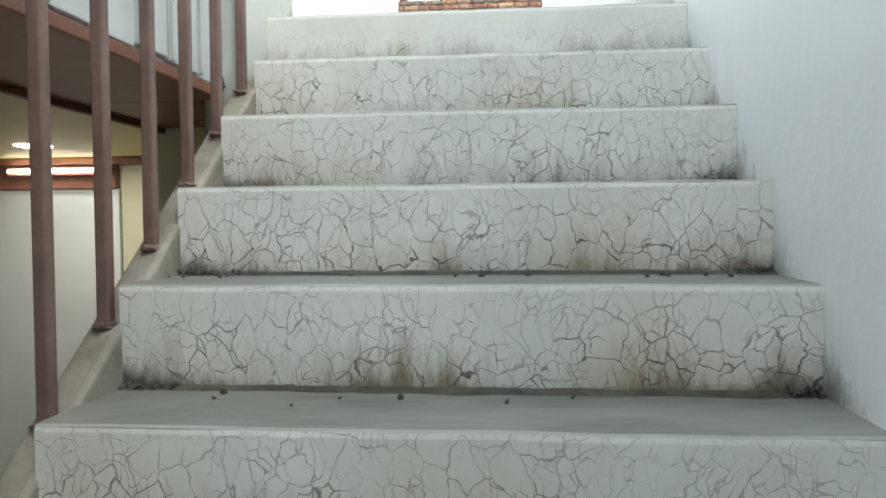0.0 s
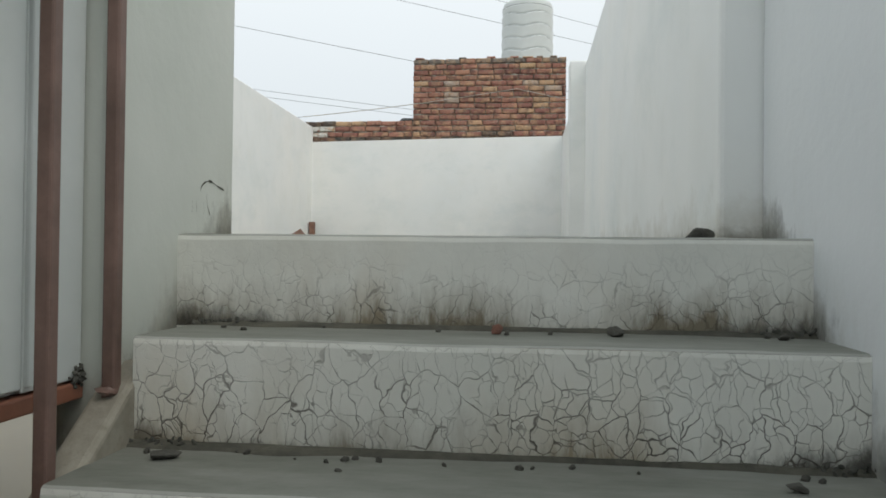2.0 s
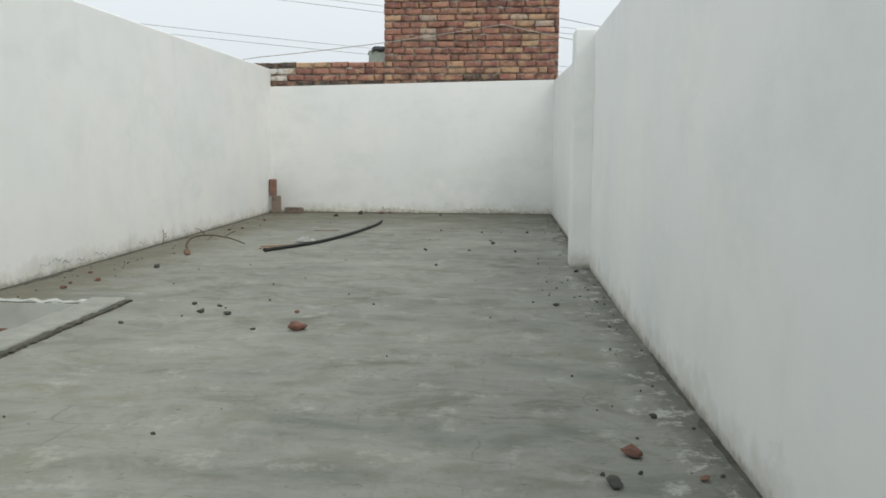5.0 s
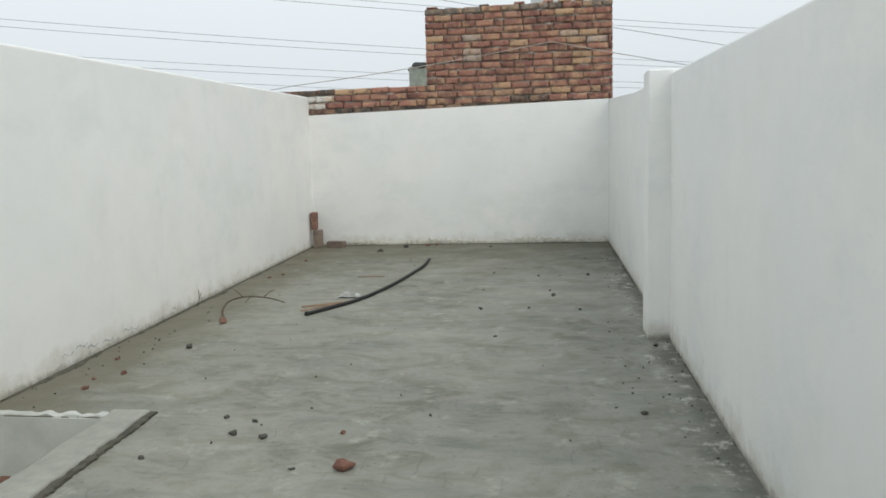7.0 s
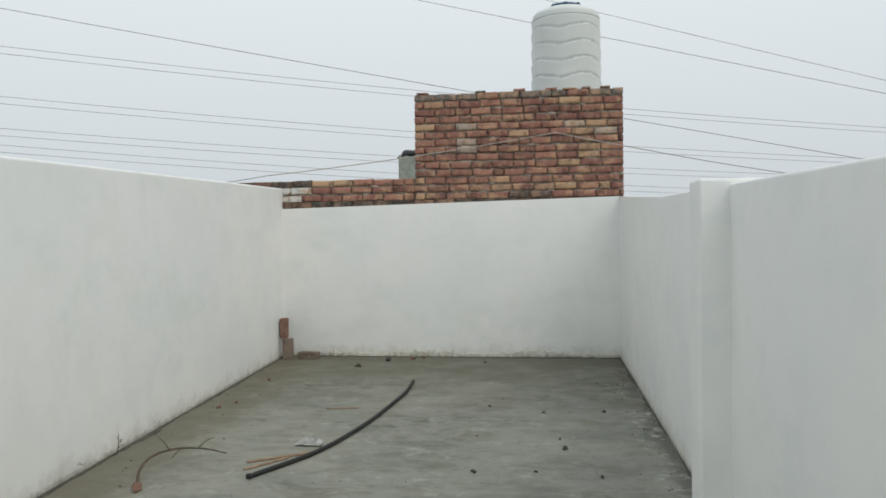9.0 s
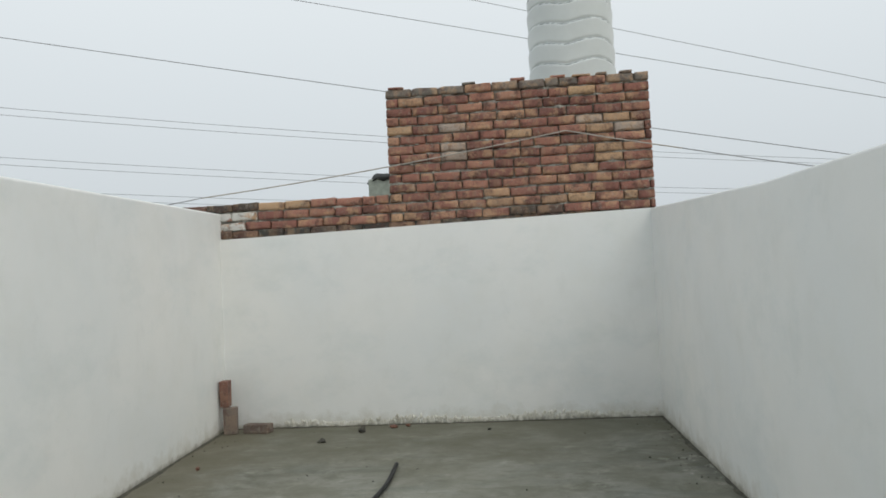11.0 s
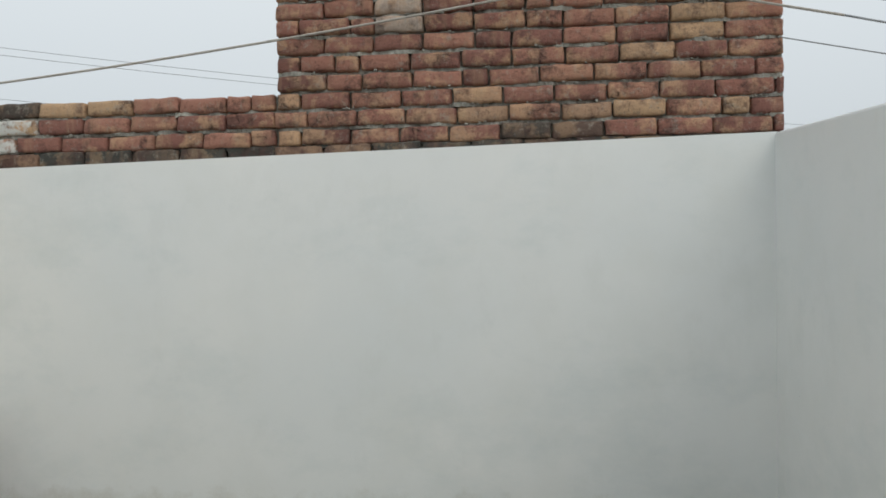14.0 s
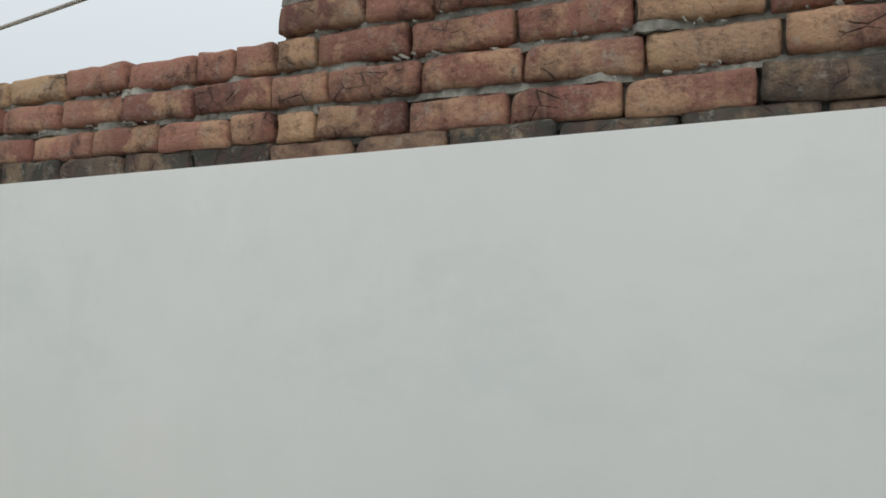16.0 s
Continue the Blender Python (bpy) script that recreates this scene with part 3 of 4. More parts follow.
def mould_patch(name, centre, reach, count, seed, label):
    """A clump of small black flakes grown on a corner."""
    bm, rm = bmesh.new(), random.Random(seed)
    for i in range(count):
        p = [c + rm.gauss(0, 0.4) * r for c, r in zip(centre, reach)]
        a = rm.uniform(0.003, 0.008)
        bmesh.ops.create_icosphere(bm, subdivisions=1, radius=1, matrix=pose(*p, rm.uniform(0, 180), rm.uniform(0, 180), 0) @ Matrix.Diagonal((a, a * 0.7, a * 0.5, 1)))
    return tagged(finish(name, bm, ROUGH_BLACK), label, "mould", kind="stuff")


mould_patch("mould", (-1.183, 1.668, -0.246), (0.005, 0.018, 0.022), 60, 1, "black mould at the foot of the panelled parapet")
for n in range(1, 6):
    mould_patch("mould", (STAIR_R - 0.03, TOP_Y - (n - 1) * TREAD - 0.012, -n * RISER + 0.006), (0.075, 0.018, 0.010), 44, 10 + n, "black mould in the corner of a step")
    mould_patch("mould", (STAIR_L + 0.06, TOP_Y - (n - 1) * TREAD - 0.012, -n * RISER + 0.005), (0.09, 0.016, 0.007), 34, 20 + n, "black mould in the corner of a step")

# light shaft with its kerb
x0, x1, y0, y1 = HOLE
shaft = tagged(base("light_shaft", x1, y1, 0), "low kerbed light shaft opening in the terrace floor", "light shaft", kind="structure")
inv = Matrix.Translation((-x1, -y1, 0))
bm = bmesh.new()
box(bm, x0 - 0.1, x0 + 0.004, y0, y1, -1.6, -0.003)
box(bm, x1 - 0.004, x1 + 0.1, y0, y1, -1.6, -0.206)
box(bm, x0 + 0.006, x1 - 0.006, y1 - 0.004, y1 + 0.1, -1.6, -0.204)
box(bm, x0 + 0.006, x1 - 0.012, y1 - 0.012, y1 - 0.005, -1.6, -0.004)
box(bm, x0 + 0.006, x1 - 0.006, y0 - 0.1, y0 + 0.004, -1.6, -0.206)
box(bm, x0, x1, y0, y1, -0.75, -0.62)
ob = part("shaft_wall", bm, SHAFT, shaft, "weathered streaky whitish inside of the shaft")
ob.matrix_parent_inverse = inv
bm = box(bmesh.new(), x1 - 0.01, x1 + 0.175, y0 - 0.2, y1 + 0.06, -0.05, 0.022, 0.010)
bmesh.ops.subdivide_edges(bm, edges=[e for e in bm.edges if e.calc_length() > 1], cuts=60)
for v in bm.verts:
    v.co += Vector((noise.noise(v.co * 9), noise.noise(v.co * 7 + Vector((5, 0, 0))), noise.noise(v.co * 8 + Vector((0, 9, 0))))) * 0.008
ob = part("kerb", bm, PALE_KERB, shaft, "pale worn cement kerb")
ob.matrix_parent_inverse = inv
bm = box(bmesh.new(), x1 + 0.142, x1 + 0.205, y0 - 0.2, y1 + 0.07, -0.01, 0.014, 0.005)
bmesh.ops.subdivide_edges(bm, edges=[e for e in bm.edges if e.calc_length() > 1], cuts=110)
for v in bm.verts:
    v.co += Vector((0.35 * noise.noise(v.co * 5) + 0.7 * noise.noise(v.co * 47), 0, 0.35 * noise.noise(v.co * 26 + Vector((0, 9, 0))))) * 0.021
ob = part("kerb_edge", bm, DARK_BROWN, shaft, "dark mouldy broken kerb edge")
ob.matrix_parent_inverse = inv
bm = box(bmesh.new(), x0, x1 - 0.012, y1 + 0.002, y1 + 0.045, -0.03, 0.010, 0.006)
bmesh.ops.subdivide_edges(bm, edges=[e for e in bm.edges if e.calc_length() > 0.5], cuts=40)
for v in bm.verts:
    v.co += Vector((0, 0.02 * noise.noise(v.co * 17), 0.016 * noise.noise(v.co * 19 + Vector((0, 9, 0))) - 0.003))
ob = part("kerb", bm, SHAFT, shaft)
ob.matrix_parent_inverse = inv
for yy in (3.5, 3.95, 4.4):
    bm = tube(bmesh.new(), [(x0 - 0.02, yy, -0.03), (x1 + 0.02, yy + 0.02, -0.02)], 0.012, 8)
    ob = part("iron_bar", bm, RUST, shaft, "rusty iron bar")
    ob.matrix_parent_inverse = inv
bm = box(bmesh.new(), x1 - 0.05, x1 - 0.008, 3.3, 4.72, -0.045, 0.026, 0.004)
ob = part("iron_frame", bm, RUST, shaft, "rusty iron edge strip")
ob.matrix_parent_inverse = inv

for ob in shaft.children:
    if ob.name.startswith("shaft"):
        continue
    for v in ob.data.vertices:
        v.co.x += 0.06 * (5.6 - v.co.y)

# ---- railing on the stringer ----
railing = tagged(base("stair_railing", -1.13, 1.676, -0.26), "brown painted square-tube stair railing on the stringer", "railing")
inv = Matrix.Translation((1.13, -1.676, 0.26))
for i in range(10):
    y = 1.676 - 0.174 * i
    z = (y - 1.93) * slope - 0.083
    bm = box(bmesh.new(), -1.142, -1.118, y - 0.012, y + 0.012, z - 0.03, z + 0.93, 0.004)
    ob = part("baluster", bm, RAIL, railing)
    ob.matrix_parent_inverse = inv
    bm = bmesh.new()
    bmesh.ops.create_icosphere(bm, subdivisions=2, radius=0.024)
    for v in bm.verts:
        v.co = Vector((-1.13, y, z + 0.004)) + Vector((v.co.x, v.co.y * 1.3, v.co.z * 0.4)) * (0.85 + 0.4 * noise.noise(v.co * 60 + Vector((i, 0, 0))))
    ob = part("foot_smear", bm, RAIL, railing, "rough brown paint smear at the foot")
    ob.matrix_parent_inverse = inv
bm = bmesh.new()
y0, y1 = 1.676 - 0.174 * 9 - 0.05, 1.70
prism(bm, ((y0, (y0 - 1.93) * slope + 0.85), (y1, (y1 - 1.93) * slope + 0.85), (y1, (y1 - 1.93) * slope + 0.89), (y0, (y0 - 1.93) * slope + 0.89)), "x", -1.155, -1.105)
ob = part("handrail", bm, RAIL, railing)
ob.matrix_parent_inverse = inv

# lamps of the lower room
tube_light = tagged(base("tube_light", -2.45, 3.02, -0.38), "lit white tube light under the brown trim", "lamp")
bm = box(bmesh.new(), -2.72, -2.26, 2.995, 3.018, -0.372, -0.356, 0.005)
part("diffuser", bm, LAMP, tube_light).matrix_parent_inverse = Matrix.Translation((2.45, -3.02, 0.38))
bm = box(bmesh.new(), -2.74, -2.24, 3.02, 3.053, -0.385, -0.345, 0.004)
part("fitting", bm, BEAM, tube_light, "brown painted lamp batten").matrix_parent_inverse = Matrix.Translation((2.45, -3.02, 0.38))
down = tagged(base("ceiling_light", -2.28, 2.53, -0.30), "small square lit ceiling light", "lamp")
bm = box(bmesh.new(), -2.33, -2.23, 2.48, 2.58, -0.308, -0.298, 0.003)
part("diffuser", bm, LAMP, down).matrix_parent_inverse = Matrix.Translation((2.28, -2.53, 0.30))
glow_data = bpy.data.lights.new("ceiling_light_glow", "AREA")
glow_data.energy, glow_data.size, glow_data.color = 2.2, 0.1, (1.0, 0.93, 0.80)
new("ceiling_light_glow", glow_data).matrix_world = pose(-2.28, 2.53, -0.312)

# ---- the neighbour's brickwork above the end wall ----
COURSE, ROW0 = 0.0858, 1.787
TW_L, TW_R, BR_Y = -2.27, 0.062, 12.03
TW_TOP = ROW0 + 14 * COURSE


def brick_mesh(length, seed, height=0.0715, deep=0.11):
    """A hand-moulded brick: worn round edges, a lumpy face, a chipped corner or two."""
    rs = random.Random(seed)
    nx, nz = max(4, round(length / 0.026)), 5
    edge = 0.0095
    def spread(n, half):
        inner = [-half + edge + (2 * half - 2 * edge) * i / (n - 2) for i in range(n - 1)]
        return [-half] + inner + [half]
    xs, zs = spread(nx, length / 2), spread(nz, height / 2)
    chip = (rs.choice((-1, 1)) * length / 2, rs.choice((-1, 1)) * height / 2, rs.uniform(0.0, 0.03))
    bow, tilt = rs.uniform(-0.003, 0.003), rs.uniform(-0.02, 0.02)
    bm, grid = bmesh.new(), []
    for x in xs:
        col = []
        for z in zs:
            dx, dz = max(0, abs(x) - length / 2 + edge) / edge, max(0, abs(z) - height / 2 + edge) / edge
            back = edge * 1.0 * (1 - math.sqrt(max(0.0, 1 - min(1.0, dx * dx + dz * dz))))
            q = Vector((x * 26 + seed * 7.3, seed * 1.9, z * 26))
            lump = 0.005 * noise.noise(q) + 0.003 * noise.noise(q * 2.3)
            near = math.hypot(x - chip[0], z - chip[1])
            back += max(0.0, chip[2] - near) * 0.7
            px = x * (1 - 0.1 * edge / length * 2 * dz) + 0.0045 * noise.noise(q + Vector((0, 5, 0)))
            pz = z * (1 - 0.05 * dx) + 0.0048 * noise.noise(q * 0.8 + Vector((0, 9, 0))) + bow * (2 * x / length) ** 2 + tilt * x * 0.4
            col.append(bm.verts.new((px, back - lump, pz)))
        grid.append(col)
    ring = [grid[i][0] for i in range(len(xs))] + [grid[-1][j] for j in range(1, len(zs))] + [grid[i][-1] for i in range(len(xs) - 2, -1, -1)] + [grid[0][j] for j in range(len(zs) - 2, 0, -1)]
    for i in range(len(xs) - 1):
        for j in range(len(zs) - 1):
            bm.faces.new((grid[i][j], grid[i + 1][j], grid[i + 1][j + 1], grid[i][j + 1]))
    rear = [bm.verts.new((v.co.x, deep, v.co.z)) for v in ring]
    for i in range(len(ring)):
        j = (i + 1) % len(ring)
        bm.faces.new((ring[j], ring[i], rear[i], rear[j]))
    bm.faces.new(rear[::-1])
    bmesh.ops.recalc_face_normals(bm, faces=bm.faces)
    me = bpy.data.meshes.new("brick")
    bm.to_mesh(me)
    bm.free()
    for p in me.polygons:
        p.use_smooth = len(p.vertices) == 4
    return me


def mortar_beds(bm, x0, x1, rows):
    """Squeezed-out, uneven mortar between the courses."""
    for r in rows:
        z = ROW0 + r * COURSE
        n = max(4, int((x1 - x0) / 0.014))
        lo, hi = [], []
        for i in range(n + 1):
            x = x0 + (x1 - x0) * i / n
            a = noise.noise(Vector((x * 16, r * 2.3, 1)))
            b = noise.noise(Vector((x * 9, r * 4.1, 7)))
            d = -0.010 + 0.030 * b + 0.012 * noise.noise(Vector((x * 42, r, 3))) + 0.006 * noise.noise(Vector((x * 110, r, 8)))
            lo.append(bm.verts.new((x, BR_Y + 0.012 - d, z - 0.009 - 0.014 * max(0, a) - 0.005 * noise.noise(Vector((x * 70, r, 2))))))
            hi.append(bm.verts.new((x, BR_Y + 0.016 - d, z + 0.008 + 0.007 * b + 0.004 * noise.noise(Vector((x * 60, r, 6))))))
        back = [bm.verts.new((v.co.x, BR_Y + 0.06, v.co.z)) for v in lo]
        back2 = [bm.verts.new((v.co.x, BR_Y + 0.06, v.co.z)) for v in hi]
        for i in range(n):
            bm.faces.new((lo[i], lo[i + 1], hi[i + 1], hi[i]))
            bm.faces.new((back[i], back[i + 1], lo[i + 1], lo[i]))
            bm.faces.new((hi[i], hi[i + 1], back2[i + 1], back2[i]))


tower = tagged(base("brick_tower", -1.1, BR_Y, ROW0), "bare red brick tank tower with rough mortar joints", "brick wall", kind="structure")
low = tagged(base("brick_parapet", -3.2, BR_Y, ROW0), "low bare brick parapet on the end wall", "brick wall", kind="structure")
inv_t, inv_l = Matrix.Translation((1.1, -BR_Y, -ROW0)), Matrix.Translation((3.2, -BR_Y, -ROW0))
bm = box(bmesh.new(), TW_L + 0.012, TW_R - 0.012, BR_Y + 0.045, 12.24, 1.70, TW_TOP - 0.012)
box(bm, TW_L + 0.012, TW_L + 0.22, 12.24, 14.0, 1.2, TW_TOP - 0.1)
box(bm, TW_R - 0.22, TW_R - 0.012, 12.24, 14.0, 1.2, TW_TOP - 0.1)
mortar_beds(bm, TW_L + 0.01, TW_R - 0.01, range(1, 14))
part("mortar", bm, MORTAR, tower).matrix_parent_inverse = inv_t
bm = box(bmesh.new(), TW_L + 0.012, TW_R - 0.012, 12.242, 14.0, 2.66, 2.789)
part("roof_slab", bm, KERB, tower).matrix_parent_inverse = inv_t
bm = box(bmesh.new(), -4.9, TW_L + 0.010, BR_Y + 0.045, 12.24, 1.70, ROW0 + 3 * COURSE - 0.010)
mortar_beds(bm, -4.9, TW_L + 0.01, range(1, 3))
part("mortar", bm, MORTAR, low).matrix_parent_inverse = inv_l

def mortar_lumps(x0, x1, rows, count, seed):
    """Crumbs of mortar squeezed out of the bed joints."""
    bm, rl = bmesh.new(), random.Random(seed)
    for i in range(count):
        x, r = rl.uniform(x0, x1), rl.choice(rows)
        if noise.noise(Vector((x * 3.1, r * 2.7, 5))) < -0.12:
            continue
        a = rl.uniform(0.003, 0.0065)
        m = pose(x, BR_Y + 0.008 + rl.uniform(-0.006, 0.008), ROW0 + r * COURSE + rl.uniform(-0.006, 0.006), rl.uniform(0, 90), rl.uniform(-20, 20), rl.uniform(0, 90)) @ Matrix.Diagonal((a * rl.uniform(1.0, 2.6), a, a * 0.75, 1))
        bmesh.ops.create_icosphere(bm, subdivisions=1, radius=1, matrix=m)
    for v in bm.verts:
        v.co += Vector((noise.noise(v.co * 130), noise.noise(v.co * 120 + Vector((3, 0, 0))), noise.noise(v.co * 140 + Vector((0, 6, 0))))) * 0.004
    return bm


ob = part("mortar_crumbs", mortar_lumps(TW_L + 0.02, TW_R - 0.02, range(1, 14), 700, 4), MORTAR, tower)
ob.matrix_parent_inverse = inv_t
tagged(ob, kind="stuff")
ob = part("mortar_crumbs", mortar_lumps(-3.8, TW_L, range(1, 3), 110, 5), MORTAR, low)
ob.matrix_parent_inverse = inv_l
tagged(ob, kind="stuff")

# lowest joint, atop the painted wall: dark mortar with the shadow line painted in
for owner, inv_o, x0, x1 in ((tower, inv_t, TW_L, TW_R - 0.01), (low, inv_l, -4.9, TW_L)):
    bm = bmesh.new()
    mortar_beds(bm, x0, x1, (0,))
    part("blackened_joint", bm, ROUGH_BLACK, owner, "black mortar joint with painted-in shadow line").matrix_parent_inverse = inv_o

LONG = [brick_mesh(0.226, s) for s in range(12)]
SHORT = [brick_mesh(0.108, s + 20) for s in range(6)]
MID = [brick_mesh(0.166, s + 40) for s in range(3)]
for group, mat in ((LONG + SHORT + MID, BRICK),):
    for me in group:
        me.materials.append(mat)
rng = random.Random(7)


def lay(x, r, length, owner, inv, mat=None, dz=0.0):
    pool = LONG if length > 0.2 else MID if length > 0.13 else SHORT
    ob = new("brick", rng.choice(pool))
    ob.parent, ob.matrix_parent_inverse = owner, inv
    ob.location = (x, BR_Y + rng.uniform(-0.007, 0.006), ROW0 + (r + 0.5) * COURSE + rng.uniform(-0.004, 0.004) + dz)
    ob.rotation_euler = (rng.uniform(-0.03, 0.03), rng.uniform(-0.022, 0.022), rng.uniform(-0.025, 0.025))
    ob.scale = (length / {id(LONG): 0.226, id(MID): 0.166, id(SHORT): 0.108}[id(pool)], 1, 1)
    if mat:
        ob.material_slots[0].link = "OBJECT"
        ob.material_slots[0].material = mat
    return ob


for r in range(-1, 14):
    x = TW_L if r >= 3 else TW_L - 0.02 * (r % 2)
    first = True
    while x < TW_R - 0.03:
        if first and r % 2 == 0:
            w = 0.115
        elif rng.random() < 0.06:
            w = 0.12
        elif rng.random() < 0.06:
            w = 0.17
        else:
            w = rng.uniform(0.232, 0.246)
        if TW_R - (x + w) < 0.10:
            w = TW_R - x
        w = min(w, 0.262)
        mid = x + w / 2
        mat = None
        # row -1: dark bricks with the shadow line painted in; row 0: soot smear
        if r == -1 or (r == 0 and -1.18 < mid < -0.72):
            mat = BRICK_SOOTY_SHADED
        elif (r == 9 and -0.62 < mid < -0.42) or (r == 8 and -0.30 < mid < -0.08) or (r in (6, 7, 9) and -1.82 < mid < -1.62):
            mat = BRICK_PALE
        elif r == 13 and rng.random() < 0.4:
            mat = BRICK_GREY
        if r == 13 and rng.random() < 0.22:
            # a gap in the crumbling top course, filled by a thin broken bat
            lay(mid, r, w * 0.7, tower, inv_t, BRICK_DUSTY, -0.018).scale.z = 0.55
            x, first = x + w, False
            continue
        lay(mid, r, w - 0.010, tower, inv_t, mat, 0.012 if r == -1 else 0)
        x, first = x + w, False
x = TW_L + 0.03
while x < TW_R - 0.12:
    w = rng.uniform(0.07, 0.2)
    if rng.random() < 0.6:
        ob = lay(x + w / 2, 14, w, tower, inv_t, BRICK_GREY if rng.random() < 0.5 else None, -0.030)
        ob.scale.z = rng.uniform(0.25, 0.42)
        ob.location.z = TW_TOP - 0.006 + 0.0715 / 2 * ob.scale.z
    x += w + rng.uniform(0.0, 0.06)
for r in range(-1, 3):
    x, k = TW_L - 0.01, 0
    while x > -4.8:
        w = 0.12 if (k == 0 and r % 2 == 0) or rng.random() < 0.08 else rng.uniform(0.234, 0.246)
        x -= w
        mid = x + w / 2
        # top bricks at the left end: their shade is put into the colour
        mat = BRICK_SOOTY_SHADED if r == -1 or (r == 2 and mid < -3.6) else BRICK_SPLASHED if -3.95 < mid < -3.5 and r < 2 else None
        lay(mid, r, w - 0.010, low, inv_l, mat, 0.012 if r == -1 else 0)
        k += 1

# little plastered post beside the tower, capped with cloth
post = tagged(base("plastered_post", -3.0, 16.0, GROUND), "mossy plastered roof post with a ragged dark cap", "post")
inv = Matrix.Translation((3.0, -16.0, -GROUND))
bm = box(bmesh.new(), -3.2, -2.75, 15.9, 16.2, GROUND, 2.72, 0.015)
part("shaft", bm, POST, post).matrix_parent_inverse = inv
bm = bmesh.new()
bmesh.ops.create_uvsphere(bm, u_segments=16, v_segments=10, radius=1)
for v in bm.verts:
    q = v.co.copy()
    v.co = Vector((-2.98 + q.x * 0.27, 16.05 + q.y * 0.2, 2.735 + q.z * 0.05 + 0.04 * noise.noise(q * 3) - (0.06 if q.x < -0.6 else 0)))
part("cloth_cap", bm, CLOTH, post, "black rag tied over the top", True).matrix_parent_inverse = inv


# water tank on the tower roof
def make_tank(x, y, z, radius, height):
    tank = tagged(base("water_tank", x, y, z), "white plastic rooftop water tank with wavy ribs", "water tank")
    bm, rings, n = bmesh.new(), [], 96
    levels = [i / 110 for i in range(111)]
    for t in levels:
        ring = []
        for j in range(n):
            a = 2 * math.pi * j / n
            zz = t * height
            r = radius * (1 - 0.03 * t)
            if t > 0.93:
                u = (t - 0.93) / 0.07
                r *= math.sqrt(max(0.0, 1 - (0.68 * u) ** 2.4))
            # ribs: scalloped bands that rise in arches round the wall
            wave = 0.055 * (abs(math.sin(a * 2 + 0.35)) ** 1.3)
            phase = ((zz - wave) % 0.19) / 0.19
            if 0.04 < t < 0.9:
                r += 0.016 * phase - (0.010 if phase < 0.10 else 0.0)
            ring.append(bm.verts.new((r * math.cos(a), r * math.sin(a), zz)))
        rings.append(ring)
    for p, q in zip(rings, rings[1:]):
        for j in range(n):
            bm.faces.new((p[j], p[(j + 1) % n], q[(j + 1) % n], q[j]))
    bm.faces.new(rings[0][::-1])
    bm.faces.new(rings[-1])
    part("body", bm, TANK, tank, smooth=True)
    for i in range(8):
        zz = 0.10 + 0.19 * i
        if zz > height * 0.86:
            break
        pts = []
        for j in range(n + 1):
            a = 2 * math.pi * j / n
            w = 0.055 * (abs(math.sin(a * 2 + 0.35)) ** 1.3)
            zc = zz - 0.10 + 0.19 + w
            if zc > 0.9 * height:
                zc = 0.9 * height
            r = radius * (1 - 0.03 * zc / height) + 0.004
            pts.append((r * math.cos(a), r * math.sin(a), zc))
        part("rib_seam", tube(bmesh.new(), pts, 0.0055, 5), GROOVE, tank, "thin dark wavy seam", True)
    bm = bmesh.new()
    bmesh.ops.create_cone(bm, cap_ends=True, segments=40, radius1=radius * 0.52, radius2=radius * 0.46, depth=0.07)
    bmesh.ops.translate(bm, verts=bm.verts, vec=(0, 0, height + 0.03))
    rounded(bm, 0.012)
    lid = part("lid", bm, BLUE, tank, "dark blue screw lid")
    for j in range(8):
        a = j * math.pi / 4
        bm = box(bmesh.new(), -0.012, 0.012, -0.02, 0.02, -0.03, 0.03, 0.004)
        bmesh.ops.transform(bm, matrix=pose(radius * 0.5 * math.cos(a), radius * 0.5 * math.sin(a), height + 0.03, 0, 0, math.degrees(a)), verts=bm.verts)
        part("grip", bm, BLUE, lid)
    return tank


make_tank(-0.535, 12.72, 2.79, 0.405, 1.24)

# ---- rope, cables and the far power line ----
def sag(a, b, drop, n=24):
    a, b = Vector(a), Vector(b)
    return [a.lerp(b, i / n) - Vector((0, 0, drop * 4 * (i / n) * (1 - i / n))) for i in range(n + 1)]


def cable(name, points, radius, material, label, group=""):
    bm = tube(bmesh.new(), points, radius, 6)
    return tagged(finish(name, bm, material, smooth=True), label, "cable", group)


rope = sag((-4.0, 11.99, 2.105), (-0.683, 12.0, 2.504), 0.03, 16)[:-1] + sag((-0.683, 12.0, 2.504), (0.30, 12.0, 2.285), 0.004, 6)
ob = cable("rope", rope, 0.0058, ROPE, "pale rope strung slack across the brick tower")
tagged(ob, category="rope")
# same rope; its backlit grey against the sky is put into the colour
cable("rope_end", sag((0.30, 12.0, 2.285), (3.6, 12.1, 1.75), 0.05), 0.005, WIRE, "rope end in silhouette grey, running off past the wall")
cable("rope_end", sag((-4.0, 11.99, 2.105), (-8.5, 11.9, 1.85), 0.10), 0.005, WIRE, "rope end in silhouette grey, running off past the wall")
NEAR = "service cables"
cable("service_cable", sag((-22, 15, 8.0), (9, 15, 1.3), 0.12), 0.0055, WIRE, "thin dark overhead service cable", NEAR)
cable("service_cable", sag((-26, 20, 12.25), (14, 20, 2.15), 0.05), 0.0065, WIRE, "thin dark overhead service cable", NEAR)
cable("service_cable", sag((-18, 20, 11.46), (16, 20, 1.5), 0.03), 0.0055, WIRE, "thin grey overhead service cable", NEAR)

